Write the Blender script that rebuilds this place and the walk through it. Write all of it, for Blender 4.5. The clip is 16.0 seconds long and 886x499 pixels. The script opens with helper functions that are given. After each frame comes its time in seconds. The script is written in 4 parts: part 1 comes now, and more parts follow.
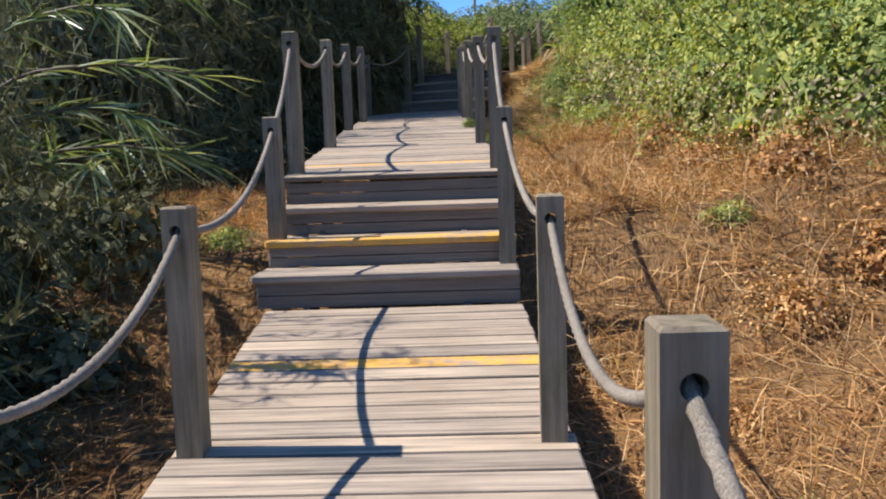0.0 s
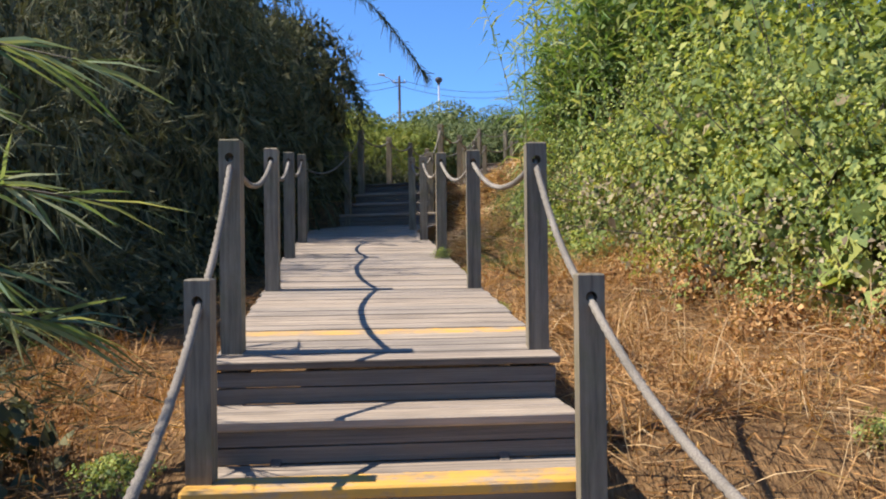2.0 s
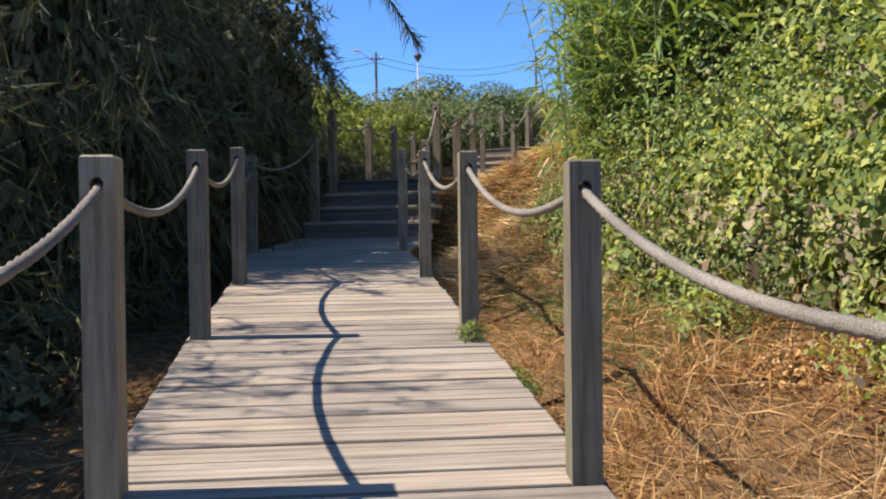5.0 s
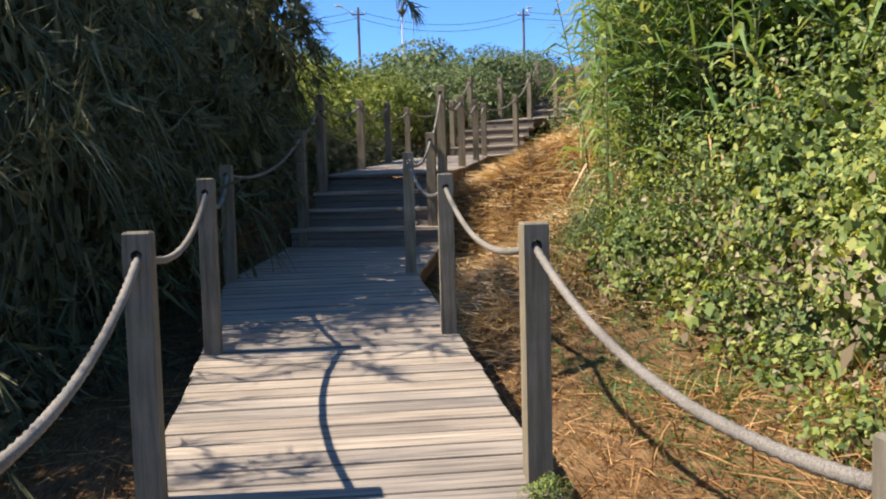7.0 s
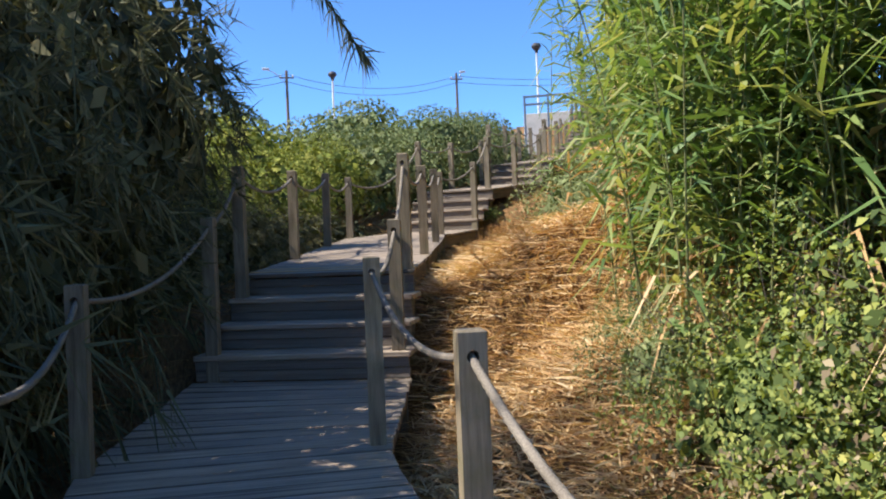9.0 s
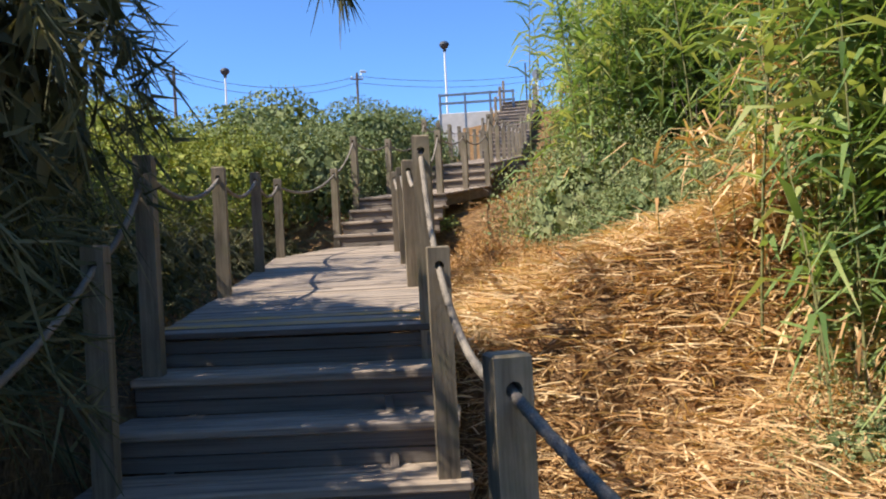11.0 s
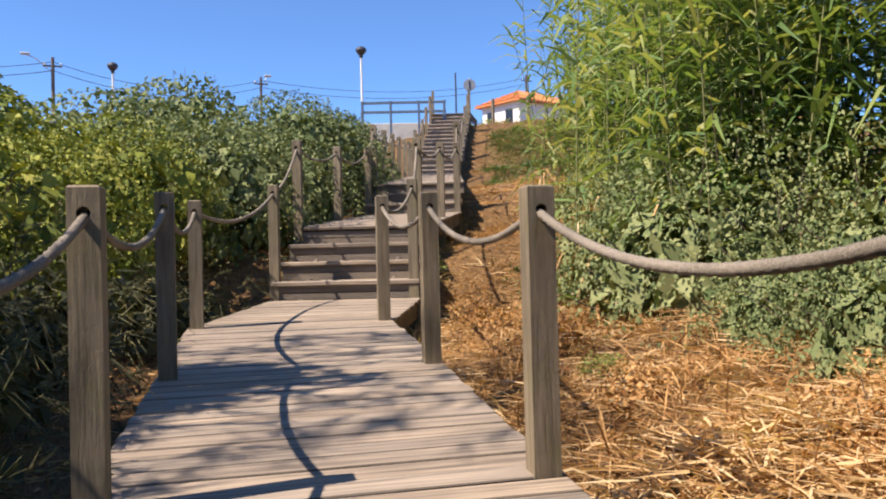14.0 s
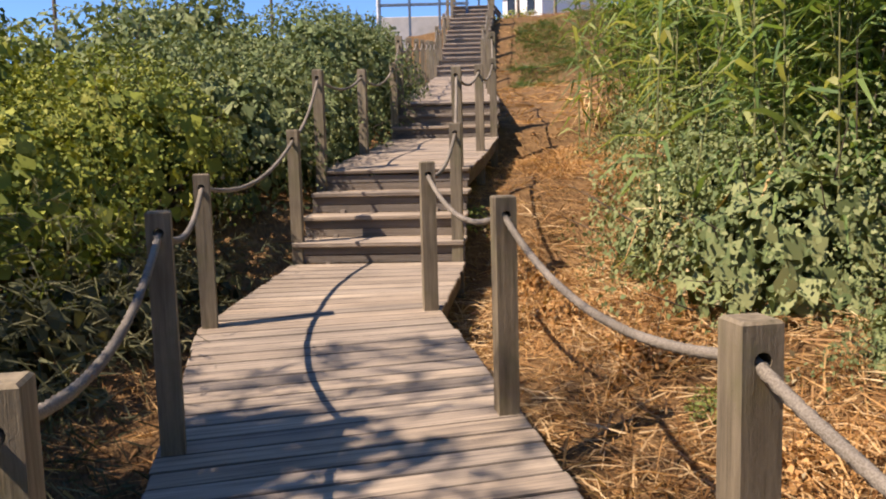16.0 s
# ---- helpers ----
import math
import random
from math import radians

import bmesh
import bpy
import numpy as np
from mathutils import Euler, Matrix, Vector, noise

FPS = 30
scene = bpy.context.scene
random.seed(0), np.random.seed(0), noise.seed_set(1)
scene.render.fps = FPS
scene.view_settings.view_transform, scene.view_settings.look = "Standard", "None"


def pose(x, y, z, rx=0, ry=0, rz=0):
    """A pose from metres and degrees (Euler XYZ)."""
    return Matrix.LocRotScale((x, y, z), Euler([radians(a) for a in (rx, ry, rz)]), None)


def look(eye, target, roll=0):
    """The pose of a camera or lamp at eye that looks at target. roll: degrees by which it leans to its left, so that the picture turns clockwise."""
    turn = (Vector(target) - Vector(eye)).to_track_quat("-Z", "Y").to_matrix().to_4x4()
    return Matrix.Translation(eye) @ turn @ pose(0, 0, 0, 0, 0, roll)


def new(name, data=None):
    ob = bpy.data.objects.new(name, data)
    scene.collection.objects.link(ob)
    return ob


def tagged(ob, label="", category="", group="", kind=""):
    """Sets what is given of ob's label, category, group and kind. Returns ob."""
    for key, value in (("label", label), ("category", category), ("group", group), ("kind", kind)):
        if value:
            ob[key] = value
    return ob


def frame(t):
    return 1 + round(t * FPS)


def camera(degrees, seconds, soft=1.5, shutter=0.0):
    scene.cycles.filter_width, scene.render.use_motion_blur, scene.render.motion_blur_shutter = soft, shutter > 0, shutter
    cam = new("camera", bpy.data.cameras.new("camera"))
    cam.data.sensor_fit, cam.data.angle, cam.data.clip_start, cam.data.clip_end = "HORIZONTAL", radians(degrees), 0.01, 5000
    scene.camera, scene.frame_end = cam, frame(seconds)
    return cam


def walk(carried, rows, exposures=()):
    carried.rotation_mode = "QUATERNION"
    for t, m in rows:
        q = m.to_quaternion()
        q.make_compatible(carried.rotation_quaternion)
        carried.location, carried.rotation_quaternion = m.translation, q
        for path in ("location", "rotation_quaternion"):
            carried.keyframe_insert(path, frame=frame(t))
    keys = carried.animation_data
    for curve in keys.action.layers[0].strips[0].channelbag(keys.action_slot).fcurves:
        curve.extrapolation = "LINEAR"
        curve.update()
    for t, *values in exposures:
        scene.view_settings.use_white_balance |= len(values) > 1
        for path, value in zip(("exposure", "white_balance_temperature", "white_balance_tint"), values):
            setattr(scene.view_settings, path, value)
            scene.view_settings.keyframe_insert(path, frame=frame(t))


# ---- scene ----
cam = camera(55.8, 16.0, soft=2.0)
PATH = [
    (0, (0.608, -0.668, 1.334), (0.536, 1.319, 1.113), -1.9),
    (0.5, (0.461, -0.294, 1.508), (0.413, 1.702, 1.38), -0.8),
    (1, (0.295, 0.189, 1.568), (0.343, 2.188, 1.551), -0.2),
    (1.5, (0.165, 0.762, 1.625), (0.273, 2.759, 1.65), -0.7),
    (2, (0.079, 1.353, 1.688), (0.215, 3.348, 1.702), -0.7),
    (2.5, (0.092, 2.022, 1.733), (0.229, 4.017, 1.737), -0.5),
    (3, (0.073, 2.681, 1.808), (0.207, 4.676, 1.832), -1.3),
    (3.5, (0.096, 3.358, 1.851), (0.222, 5.354, 1.891), -2.4),
    (6, (-0.059, 5.476, 2.573), (0.169, 7.459, 2.457), 0.4),
    (6.5, (-0.092, 5.811, 2.728), (0.117, 7.795, 2.586), 0.1),
    (7, (-0.09, 6.279, 2.809), (0.138, 8.261, 2.664), -1.5),
    (7.5, (-0.094, 6.89, 2.881), (0.167, 8.87, 2.788), -2.2),
    (8, (-0.042, 7.557, 2.974), (0.288, 9.529, 2.917), -3.1),
    (8.5, (0.01, 8.296, 3.056), (0.365, 10.264, 3.045), -2.4),
    (9, (-0.069, 8.945, 3.168), (0.328, 10.905, 3.167), -2.3),
    (11.5, (-0.321, 12.592, 3.434), (0.393, 14.461, 3.421), -3.1),
    (12, (-0.31, 13.277, 3.486), (0.478, 15.115, 3.453), -3.3),
    (12.5, (-0.292, 13.936, 3.563), (0.582, 15.735, 3.539), -3.3),
    (13, (-0.18, 14.636, 3.64), (0.717, 16.424, 3.656), -2.7),
    (13.5, (-0.098, 15.231, 3.703), (0.809, 17.013, 3.736), -1.6),
    (14, (0.013, 15.709, 3.857), (0.897, 17.503, 3.885), -1.4),
    (14.5, (0.069, 16.041, 4.034), (0.912, 17.855, 4.015), -2.1),
    (15, (0.133, 16.279, 4.174), (0.99, 18.085, 4.104), -2.3),
    (15.5, (0.205, 16.522, 4.341), (1.057, 18.327, 4.22), -1.3),
    (16, (0.269, 16.866, 4.48), (1.111, 18.664, 4.239), -1.5),
]
walk(cam, [(t, look(eye, target, roll)) for t, eye, target, roll in PATH],
     exposures=[(0, 0.84, 6550, 10), (3.5, 0.79, 6600, 10), (6, 0.85, 6650, 10), (7.5, 0.94, 6600, 9), (9, 0.94, 6600, 10), (12, 0.86, 6950, 13), (14, 0.8, 7200, 16), (16, 0.72, 7550, 19)])

# ---- world, sun, exposure ----
SUN_TO = Vector((-0.80, 0.03, 1.0)).normalized()      # direction towards the sun
world = bpy.data.worlds.new("sky")
scene.world = world
world.use_nodes = True
wn = world.node_tree
wn.nodes.clear()
sky = wn.nodes.new("ShaderNodeTexSky")
sky.sky_type = "NISHITA"
sky.sun_disc = False
sky.sun_elevation = math.asin(SUN_TO.z)
sky.sun_rotation = math.atan2(SUN_TO.x, SUN_TO.y)
sky.altitude = 3000.0
sky.air_density, sky.dust_density, sky.ozone_density = 1.0, 0.0, 6.0
bg = wn.nodes.new("ShaderNodeBackground")
bg.inputs["Strength"].default_value = 0.122
wo = wn.nodes.new("ShaderNodeOutputWorld")
tint = wn.nodes.new("ShaderNodeMix")
tint.data_type, tint.blend_type = "RGBA", "MULTIPLY"
tint.inputs[0].default_value = 1.0
tint.inputs[7].default_value = (0.72, 0.99, 1.2, 1)
wn.links.new(sky.outputs[0], tint.inputs[6])
wn.links.new(tint.outputs[2], bg.inputs[0])
wn.links.new(bg.outputs[0], wo.inputs[0])
sun = new("sun", bpy.data.lights.new("sun", "SUN"))
sun.data.energy = 5.0
sun.data.angle = radians(0.5)
sun.data.color = (1.0, 0.95, 0.86)
sun.matrix_world = look(SUN_TO * 60, (0, 0, 0))

# ---- materials ----


class Nodes:
    """A short hand for node trees."""

    def __init__(self, name):
        self.mat = bpy.data.materials.new(name)
        self.mat.use_nodes = True
        self.t = self.mat.node_tree
        self.t.nodes.clear()
        self.out = self.t.nodes.new("ShaderNodeOutputMaterial")

    def add(self, kind, **values):
        n = self.t.nodes.new(kind)
        for k, v in values.items():
            n.inputs[k.replace("_", " ")].default_value = v
        return n

    def link(self, a, b):
        self.t.links.new(a, b)

    def coords(self, scale, space="Object"):
        tc = self.add("ShaderNodeTexCoord")
        mp = self.add("ShaderNodeMapping")
        mp.inputs["Scale"].default_value = scale
        self.link(tc.outputs[space], mp.inputs[0])
        return mp

    def noise(self, scale, detail=4.0, rough=0.6, at=None):
        n = self.add("ShaderNodeTexNoise", Scale=scale, Detail=detail, Roughness=rough)
        if at:
            self.link(at.outputs[0], n.inputs["Vector"])
        return n

    def ramp(self, src, stops):
        r = self.add("ShaderNodeValToRGB")
        el = r.color_ramp.elements
        while len(el) < len(stops):
            el.new(0.5)
        for e, (p, c) in zip(el, stops):
            e.position, e.color = p, (*c, 1)
        self.link(src, r.inputs[0])
        return r

    def mix(self, fac, a, b, mode="MIX"):
        m = self.add("ShaderNodeMix")
        m.data_type, m.blend_type = "RGBA", mode
        for sock, v in ((m.inputs[0], fac), (m.inputs[6], a), (m.inputs[7], b)):
            if isinstance(v, (int, float)):
                sock.default_value = v
            elif isinstance(v, tuple):
                sock.default_value = (*v, 1)
            else:
                self.link(v, sock)
        return m.outputs[2]

    def math(self, op, a, b=0.5):
        m = self.add("ShaderNodeMath")
        m.operation = op
        for sock, v in zip(m.inputs, (a, b)):
            if isinstance(v, (int, float)):
                sock.default_value = v
            else:
                self.link(v, sock)
        return m.outputs[0]

    def bump(self, height, strength, distance):
        b = self.add("ShaderNodeBump", Strength=strength, Distance=distance)
        self.link(height, b.inputs["Height"])
        return b.outputs[0]

    def finish(self, colour, rough=0.8, normal=None, metal=0.0, spec=0.4):
        p = self.add("ShaderNodeBsdfPrincipled", Metallic=metal)
        p.inputs["Specular IOR Level"].default_value = spec
        for sock, v in ((p.inputs["Base Color"], colour), (p.inputs["Roughness"], rough)):
            if isinstance(v, (int, float)):
                sock.default_value = v
            elif isinstance(v, tuple):
                sock.default_value = (*v, 1)
            else:
                self.link(v, sock)
        if normal:
            self.link(normal, p.inputs["Normal"])
        self.link(p.outputs[0], self.out.inputs[0])
        return self.mat


def wood(name, along, dark, light, tan, paint=None, moss=0.0):
    """Weathered timber; along: scale of the grain per axis (small along the fibre)."""
    n = Nodes(name)
    info = n.add("ShaderNodeObjectInfo")
    tc = n.add("ShaderNodeTexCoord")
    sh = n.add("ShaderNodeVectorMath")
    sh.operation = "ADD"
    sc = n.add("ShaderNodeVectorMath")
    sc.operation = "SCALE"
    n.link(info.outputs["Random"], sc.inputs["Scale"])
    sc.inputs[0].default_value = (17.0, 31.0, 23.0)
    n.link(tc.outputs["Object"], sh.inputs[0])
    n.link(sc.outputs[0], sh.inputs[1])
    mp = n.add("ShaderNodeMapping")
    mp.inputs["Scale"].default_value = along
    n.link(sh.outputs[0], mp.inputs[0])
    grain = n.noise(1.0, 8.0, 0.68, mp)
    big = n.noise(2.6, 3.0, 0.55, sh)
    fine = n.noise(60.0, 3.0, 0.6, sh)
    g = n.ramp(grain.outputs[0], [(0.28, dark), (0.52, light), (0.78, tan)])
    tone = n.ramp(info.outputs["Random"], [(0.0, (0.8, 0.79, 0.78)), (0.3, (1.02, 1.0, 0.98)), (0.55, (0.92, 0.88, 0.84)), (0.8, (1.1, 1.04, 0.96)), (1.0, (1.2, 1.16, 1.1))])
    c = n.mix(1.0, g.outputs[0], tone.outputs[0], "MULTIPLY")
    st = n.ramp(big.outputs[0], [(0.3, (0.66, 0.64, 0.62)), (0.62, (1.08, 1.05, 1.0))])
    c = n.mix(0.75, c, st.outputs[0], "MULTIPLY")
    if moss:
        mm = n.noise(5.0, 5.0, 0.7, sh)
        mk = n.ramp(mm.outputs[0], [(0.5, (0, 0, 0)), (0.72, (moss, moss, moss))])
        c = n.mix(mk.outputs[0], c, (0.13, 0.13, 0.05))
    if paint:
        wear = n.noise(9.0, 7.0, 0.7, sh)
        k = n.ramp(wear.outputs[0], [(0.40, (0.12, 0.12, 0.12)), (0.56, (0.92, 0.92, 0.92))])
        lost = n.ramp(n.noise(1.1, 2.0, 0.5, sh).outputs[0], [(0.34, (0.35, 0.35, 0.35)), (0.52, (1, 1, 1))])
        c = n.mix(n.mix(1.0, k.outputs[0], lost.outputs[0], "MULTIPLY"), c, paint)
    h = n.math("ADD", grain.outputs[0], n.math("MULTIPLY", fine.outputs[0], 0.35))
    return n.finish(c, 0.78, n.bump(h, 0.7, 0.006), spec=0.3)


W = dict(dark=(0.105, 0.09, 0.08), light=(0.34, 0.285, 0.236), tan=(0.51, 0.42, 0.335))
MAT_PLANK = wood("weathered_plank", (2.2, 46, 46), **W)
# riser boards: the same timber in a darker tone than planks and treads
MAT_RISER = wood("dark_weathered_riser", (2.0, 40, 40), (0.07, 0.062, 0.056), (0.2, 0.175, 0.155), (0.3, 0.26, 0.22))
MAT_YELLOW = wood("yellow_painted_plank", (2.2, 46, 46), **W, paint=(0.64, 0.335, 0.055))
MAT_POST = wood("weathered_post", (38, 38, 2.2), (0.095, 0.08, 0.058), (0.225, 0.19, 0.14), (0.33, 0.28, 0.205), moss=0.45)
MAT_BEAM = wood("dark_beam", (2.0, 30, 30), (0.06, 0.05, 0.045), (0.15, 0.125, 0.105), (0.22, 0.18, 0.15))


def rope_material():
    n = Nodes("rope_fibre")
    mp = n.coords((1, 1, 1))
    a = n.noise(220, 3, 0.7, mp)
    b = n.noise(3.0, 3, 0.5, mp)
    c = n.ramp(a.outputs[0], [(0.3, (0.135, 0.115, 0.094)), (0.65, (0.345, 0.305, 0.255))])
    d = n.ramp(b.outputs[0], [(0.35, (0.7, 0.68, 0.66)), (0.65, (1.05, 1.02, 1.0))])
    return n.finish(n.mix(1.0, c.outputs[0], d.outputs[0], "MULTIPLY"), 0.9, n.bump(a.outputs[0], 0.8, 0.004), spec=0.2)


MAT_ROPE = rope_material()


def leaf_material(name, colours, gloss=0.45, through_share=0.4, patch=1.2):
    """Leaves: colour by leaf and by patch, some light passes through."""
    n = Nodes(name)
    geo = n.add("ShaderNodeNewGeometry")
    mp = n.coords((1, 1, 1), "Object")
    info = n.add("ShaderNodeObjectInfo")
    big = n.noise(patch, 3, 0.6, mp)
    v = n.math("ADD", n.math("MULTIPLY", geo.outputs["Random Per Island"], 0.55), n.math("MULTIPLY", big.outputs[0], 0.55))
    v = n.math("ADD", v, n.math("MULTIPLY", info.outputs["Random"], 0.14))
    k = len(colours)
    r = n.ramp(v, [(0.22 + 0.68 * i / max(1, k - 1), c) for i, c in enumerate(colours)])
    p = n.add("ShaderNodeBsdfPrincipled", Roughness=gloss)
    p.inputs["Specular IOR Level"].default_value = 0.45 if gloss < 0.6 else 0.15
    n.link(r.outputs[0], p.inputs["Base Color"])
    tr = n.add("ShaderNodeBsdfTranslucent")
    warm = n.mix(1.0, r.outputs[0], (1.25, 1.2, 0.55), "MULTIPLY")
    n.link(warm, tr.inputs[0])
    ms = n.add("ShaderNodeMixShader")
    ms.inputs[0].default_value = through_share
    n.link(p.outputs[0], ms.inputs[1])
    n.link(tr.outputs[0], ms.inputs[2])
    n.link(ms.outputs[0], n.out.inputs[0])
    return n.mat


MAT_BRAMBLE = leaf_material("bramble_leaf", [(0.048, 0.075, 0.032), (0.112, 0.158, 0.052), (0.195, 0.248, 0.08), (0.31, 0.355, 0.10), (0.46, 0.44, 0.13)], 0.6, 0.35)
MAT_GREY_LEAF = leaf_material("grey_green_leaf", [(0.054, 0.084, 0.035), (0.115, 0.155, 0.064), (0.19, 0.228, 0.098), (0.28, 0.295, 0.135)], 0.7, 0.15)
MAT_OLIVE_LEAF = leaf_material("yellow_green_leaf", [(0.070, 0.101, 0.024), (0.161, 0.203, 0.038), (0.266, 0.290, 0.054), (0.392, 0.378, 0.090)], 0.62, 0.15)
MAT_REED_LEAF = leaf_material("reed_leaf", [(0.048, 0.094, 0.034), (0.096, 0.168, 0.052), (0.16, 0.246, 0.078), (0.245, 0.32, 0.105), (0.40, 0.40, 0.17)], 0.5, 0.38)
MAT_FROND_LEAF = leaf_material("frond_leaf", [(0.045, 0.085, 0.04), (0.09, 0.145, 0.06), (0.16, 0.22, 0.095), (0.26, 0.31, 0.14), (0.42, 0.43, 0.22)], 0.35, 0.35)
MAT_DARK_LEAF = leaf_material("feathery_dark_leaf", [(0.042, 0.046, 0.029), (0.078, 0.083, 0.046), (0.128, 0.13, 0.065), (0.21, 0.19, 0.10)], 0.75, 0.15)
MAT_STRAW = leaf_material("dry_straw", [(0.16, 0.085, 0.038), (0.35, 0.195, 0.085), (0.54, 0.345, 0.165), (0.68, 0.50, 0.29)], 0.6, 0.2, 0.7)
MAT_BROWN_STRAW = leaf_material("dry_brown_grass", [(0.130, 0.060, 0.026), (0.286, 0.138, 0.052), (0.481, 0.259, 0.100), (0.650, 0.402, 0.180)], 0.65, 0.2, 0.7)
MAT_DRY_LEAF = leaf_material("dry_bramble_leaf", [(0.09, 0.065, 0.04), (0.19, 0.14, 0.085), (0.30, 0.235, 0.14), (0.40, 0.33, 0.2)], 0.65, 0.2, 0.7)
MAT_PALE_STRAW = leaf_material("pale_reed_straw", [(0.27, 0.14, 0.055), (0.47, 0.275, 0.115), (0.63, 0.42, 0.20), (0.74, 0.57, 0.34)], 0.55, 0.2, 0.7)
MAT_GREEN_GRASS = leaf_material("green_grass", [(0.05, 0.09, 0.025), (0.09, 0.15, 0.035), (0.15, 0.21, 0.06)], 0.5, 0.3)


def stem_material(name, a, b):
    n = Nodes(name)
    mp = n.coords((1, 1, 1))
    x = n.noise(14, 5, 0.65, mp)
    c = n.ramp(x.outputs[0], [(0.3, a), (0.7, b)])
    return n.finish(c.outputs[0], 0.8, n.bump(x.outputs[0], 0.5, 0.01))


MAT_TWIG = stem_material("twig_bark", (0.06, 0.045, 0.032), (0.17, 0.13, 0.095))
MAT_CANE = stem_material("reed_cane", (0.11, 0.12, 0.045), (0.24, 0.23, 0.09))


def ground_material():
    n = Nodes("dry_hillside")
    mp = n.coords((1, 1, 1))
    a = n.noise(0.35, 5, 0.6, mp)
    b = n.noise(7.0, 6, 0.7, mp)
    st = n.coords((55, 9, 20))
    c = n.noise(1.0, 4, 0.6, st)
    soil = n.ramp(b.outputs[0], [(0.3, (0.065, 0.036, 0.02)), (0.5, (0.19, 0.105, 0.05)), (0.72, (0.38, 0.23, 0.11))])
    straw = n.ramp(c.outputs[0], [(0.35, (0.11, 0.066, 0.034)), (0.65, (0.38, 0.25, 0.125))])
    col = n.mix(0.5, soil.outputs[0], straw.outputs[0])
    patch = n.ramp(a.outputs[0], [(0.35, (0.72, 0.66, 0.6)), (0.65, (1.1, 1.02, 0.92))])
    col = n.mix(0.8, col, patch.outputs[0], "MULTIPLY")
    return n.finish(col, 0.95, n.bump(n.math("ADD", b.outputs[0], c.outputs[0]), 1.0, 0.05), spec=0.15)


MAT_GROUND = ground_material()


def plain(name, a, b, scale=6.0, rough=0.7, metal=0.0, bump=0.2):
    n = Nodes(name)
    mp = n.coords((1, 1, 1))
    x = n.noise(scale, 5, 0.6, mp)
    c = n.ramp(x.outputs[0], [(0.3, a), (0.7, b)])
    return n.finish(c.outputs[0], rough, n.bump(x.outputs[0], bump, 0.01), metal)


MAT_WHITE = plain("white_render", (0.74, 0.73, 0.7), (0.82, 0.81, 0.78), 2.0)
MAT_CONCRETE = plain("grey_concrete", (0.4, 0.39, 0.37), (0.55, 0.53, 0.5), 3.0)
MAT_ROOF = plain("orange_roof_tile", (0.5, 0.15, 0.05), (0.7, 0.26, 0.1), 5.0)
MAT_METAL = plain("galvanised_metal", (0.5, 0.52, 0.54), (0.62, 0.63, 0.65), 12.0, 0.5, 0.3)
MAT_DARK_METAL = plain("dark_metal", (0.035, 0.04, 0.05), (0.07, 0.075, 0.085), 12.0, 0.5, 0.2)
MAT_BLUE_RAIL = plain("blue_grey_paint", (0.08, 0.12, 0.17), (0.13, 0.17, 0.23), 9.0, 0.5)
MAT_SIGN = plain("pale_sign_back", (0.22, 0.23, 0.25), (0.30, 0.31, 0.33), 9.0, 0.45, 0.2)
MAT_DARK_GLASS = plain("dark_window", (0.02, 0.025, 0.03), (0.03, 0.035, 0.04), 2.0, 0.1)

# ---- mesh helpers ----


def mesh_from(name, verts, faces, mats, mat_index=None, smooth=False):
    """verts (n,3) and faces (m,k) as arrays, or lists of mixed faces."""
    me = bpy.data.meshes.new(name)
    if isinstance(faces, np.ndarray):
        v = np.asarray(verts, np.float32)
        m, k = faces.shape
        me.vertices.add(len(v))
        me.vertices.foreach_set("co", v.ravel())
        me.loops.add(m * k)
        me.loops.foreach_set("vertex_index", faces.astype(np.int32).ravel())
        me.polygons.add(m)
        me.polygons.foreach_set("loop_start", np.arange(0, m * k, k, dtype=np.int32))
        if mat_index is not None:
            me.polygons.foreach_set("material_index", np.asarray(mat_index, np.int32))
        if smooth:
            me.polygons.foreach_set("use_smooth", np.ones(m, bool))
        me.update(calc_edges=True)
    else:
        me.from_pydata([tuple(p) for p in verts], [], faces)
        if smooth:
            me.polygons.foreach_set("use_smooth", np.ones(len(me.polygons), bool))
        me.update()
    for x in mats:
        me.materials.append(x)
    return me


def box_mesh(name, size, mat, bevel=0.004, centre=(0, 0, 0)):
    bm = bmesh.new()
    bmesh.ops.create_cube(bm, size=1.0)
    bmesh.ops.scale(bm, vec=size, verts=bm.verts)
    if bevel:
        bmesh.ops.bevel(bm, geom=bm.edges[:], offset=bevel, segments=1, affect="EDGES")
    bmesh.ops.translate(bm, vec=centre, verts=bm.verts)
    me = bpy.data.meshes.new(name)
    bm.to_mesh(me)
    bm.free()
    me.materials.append(mat)
    return me


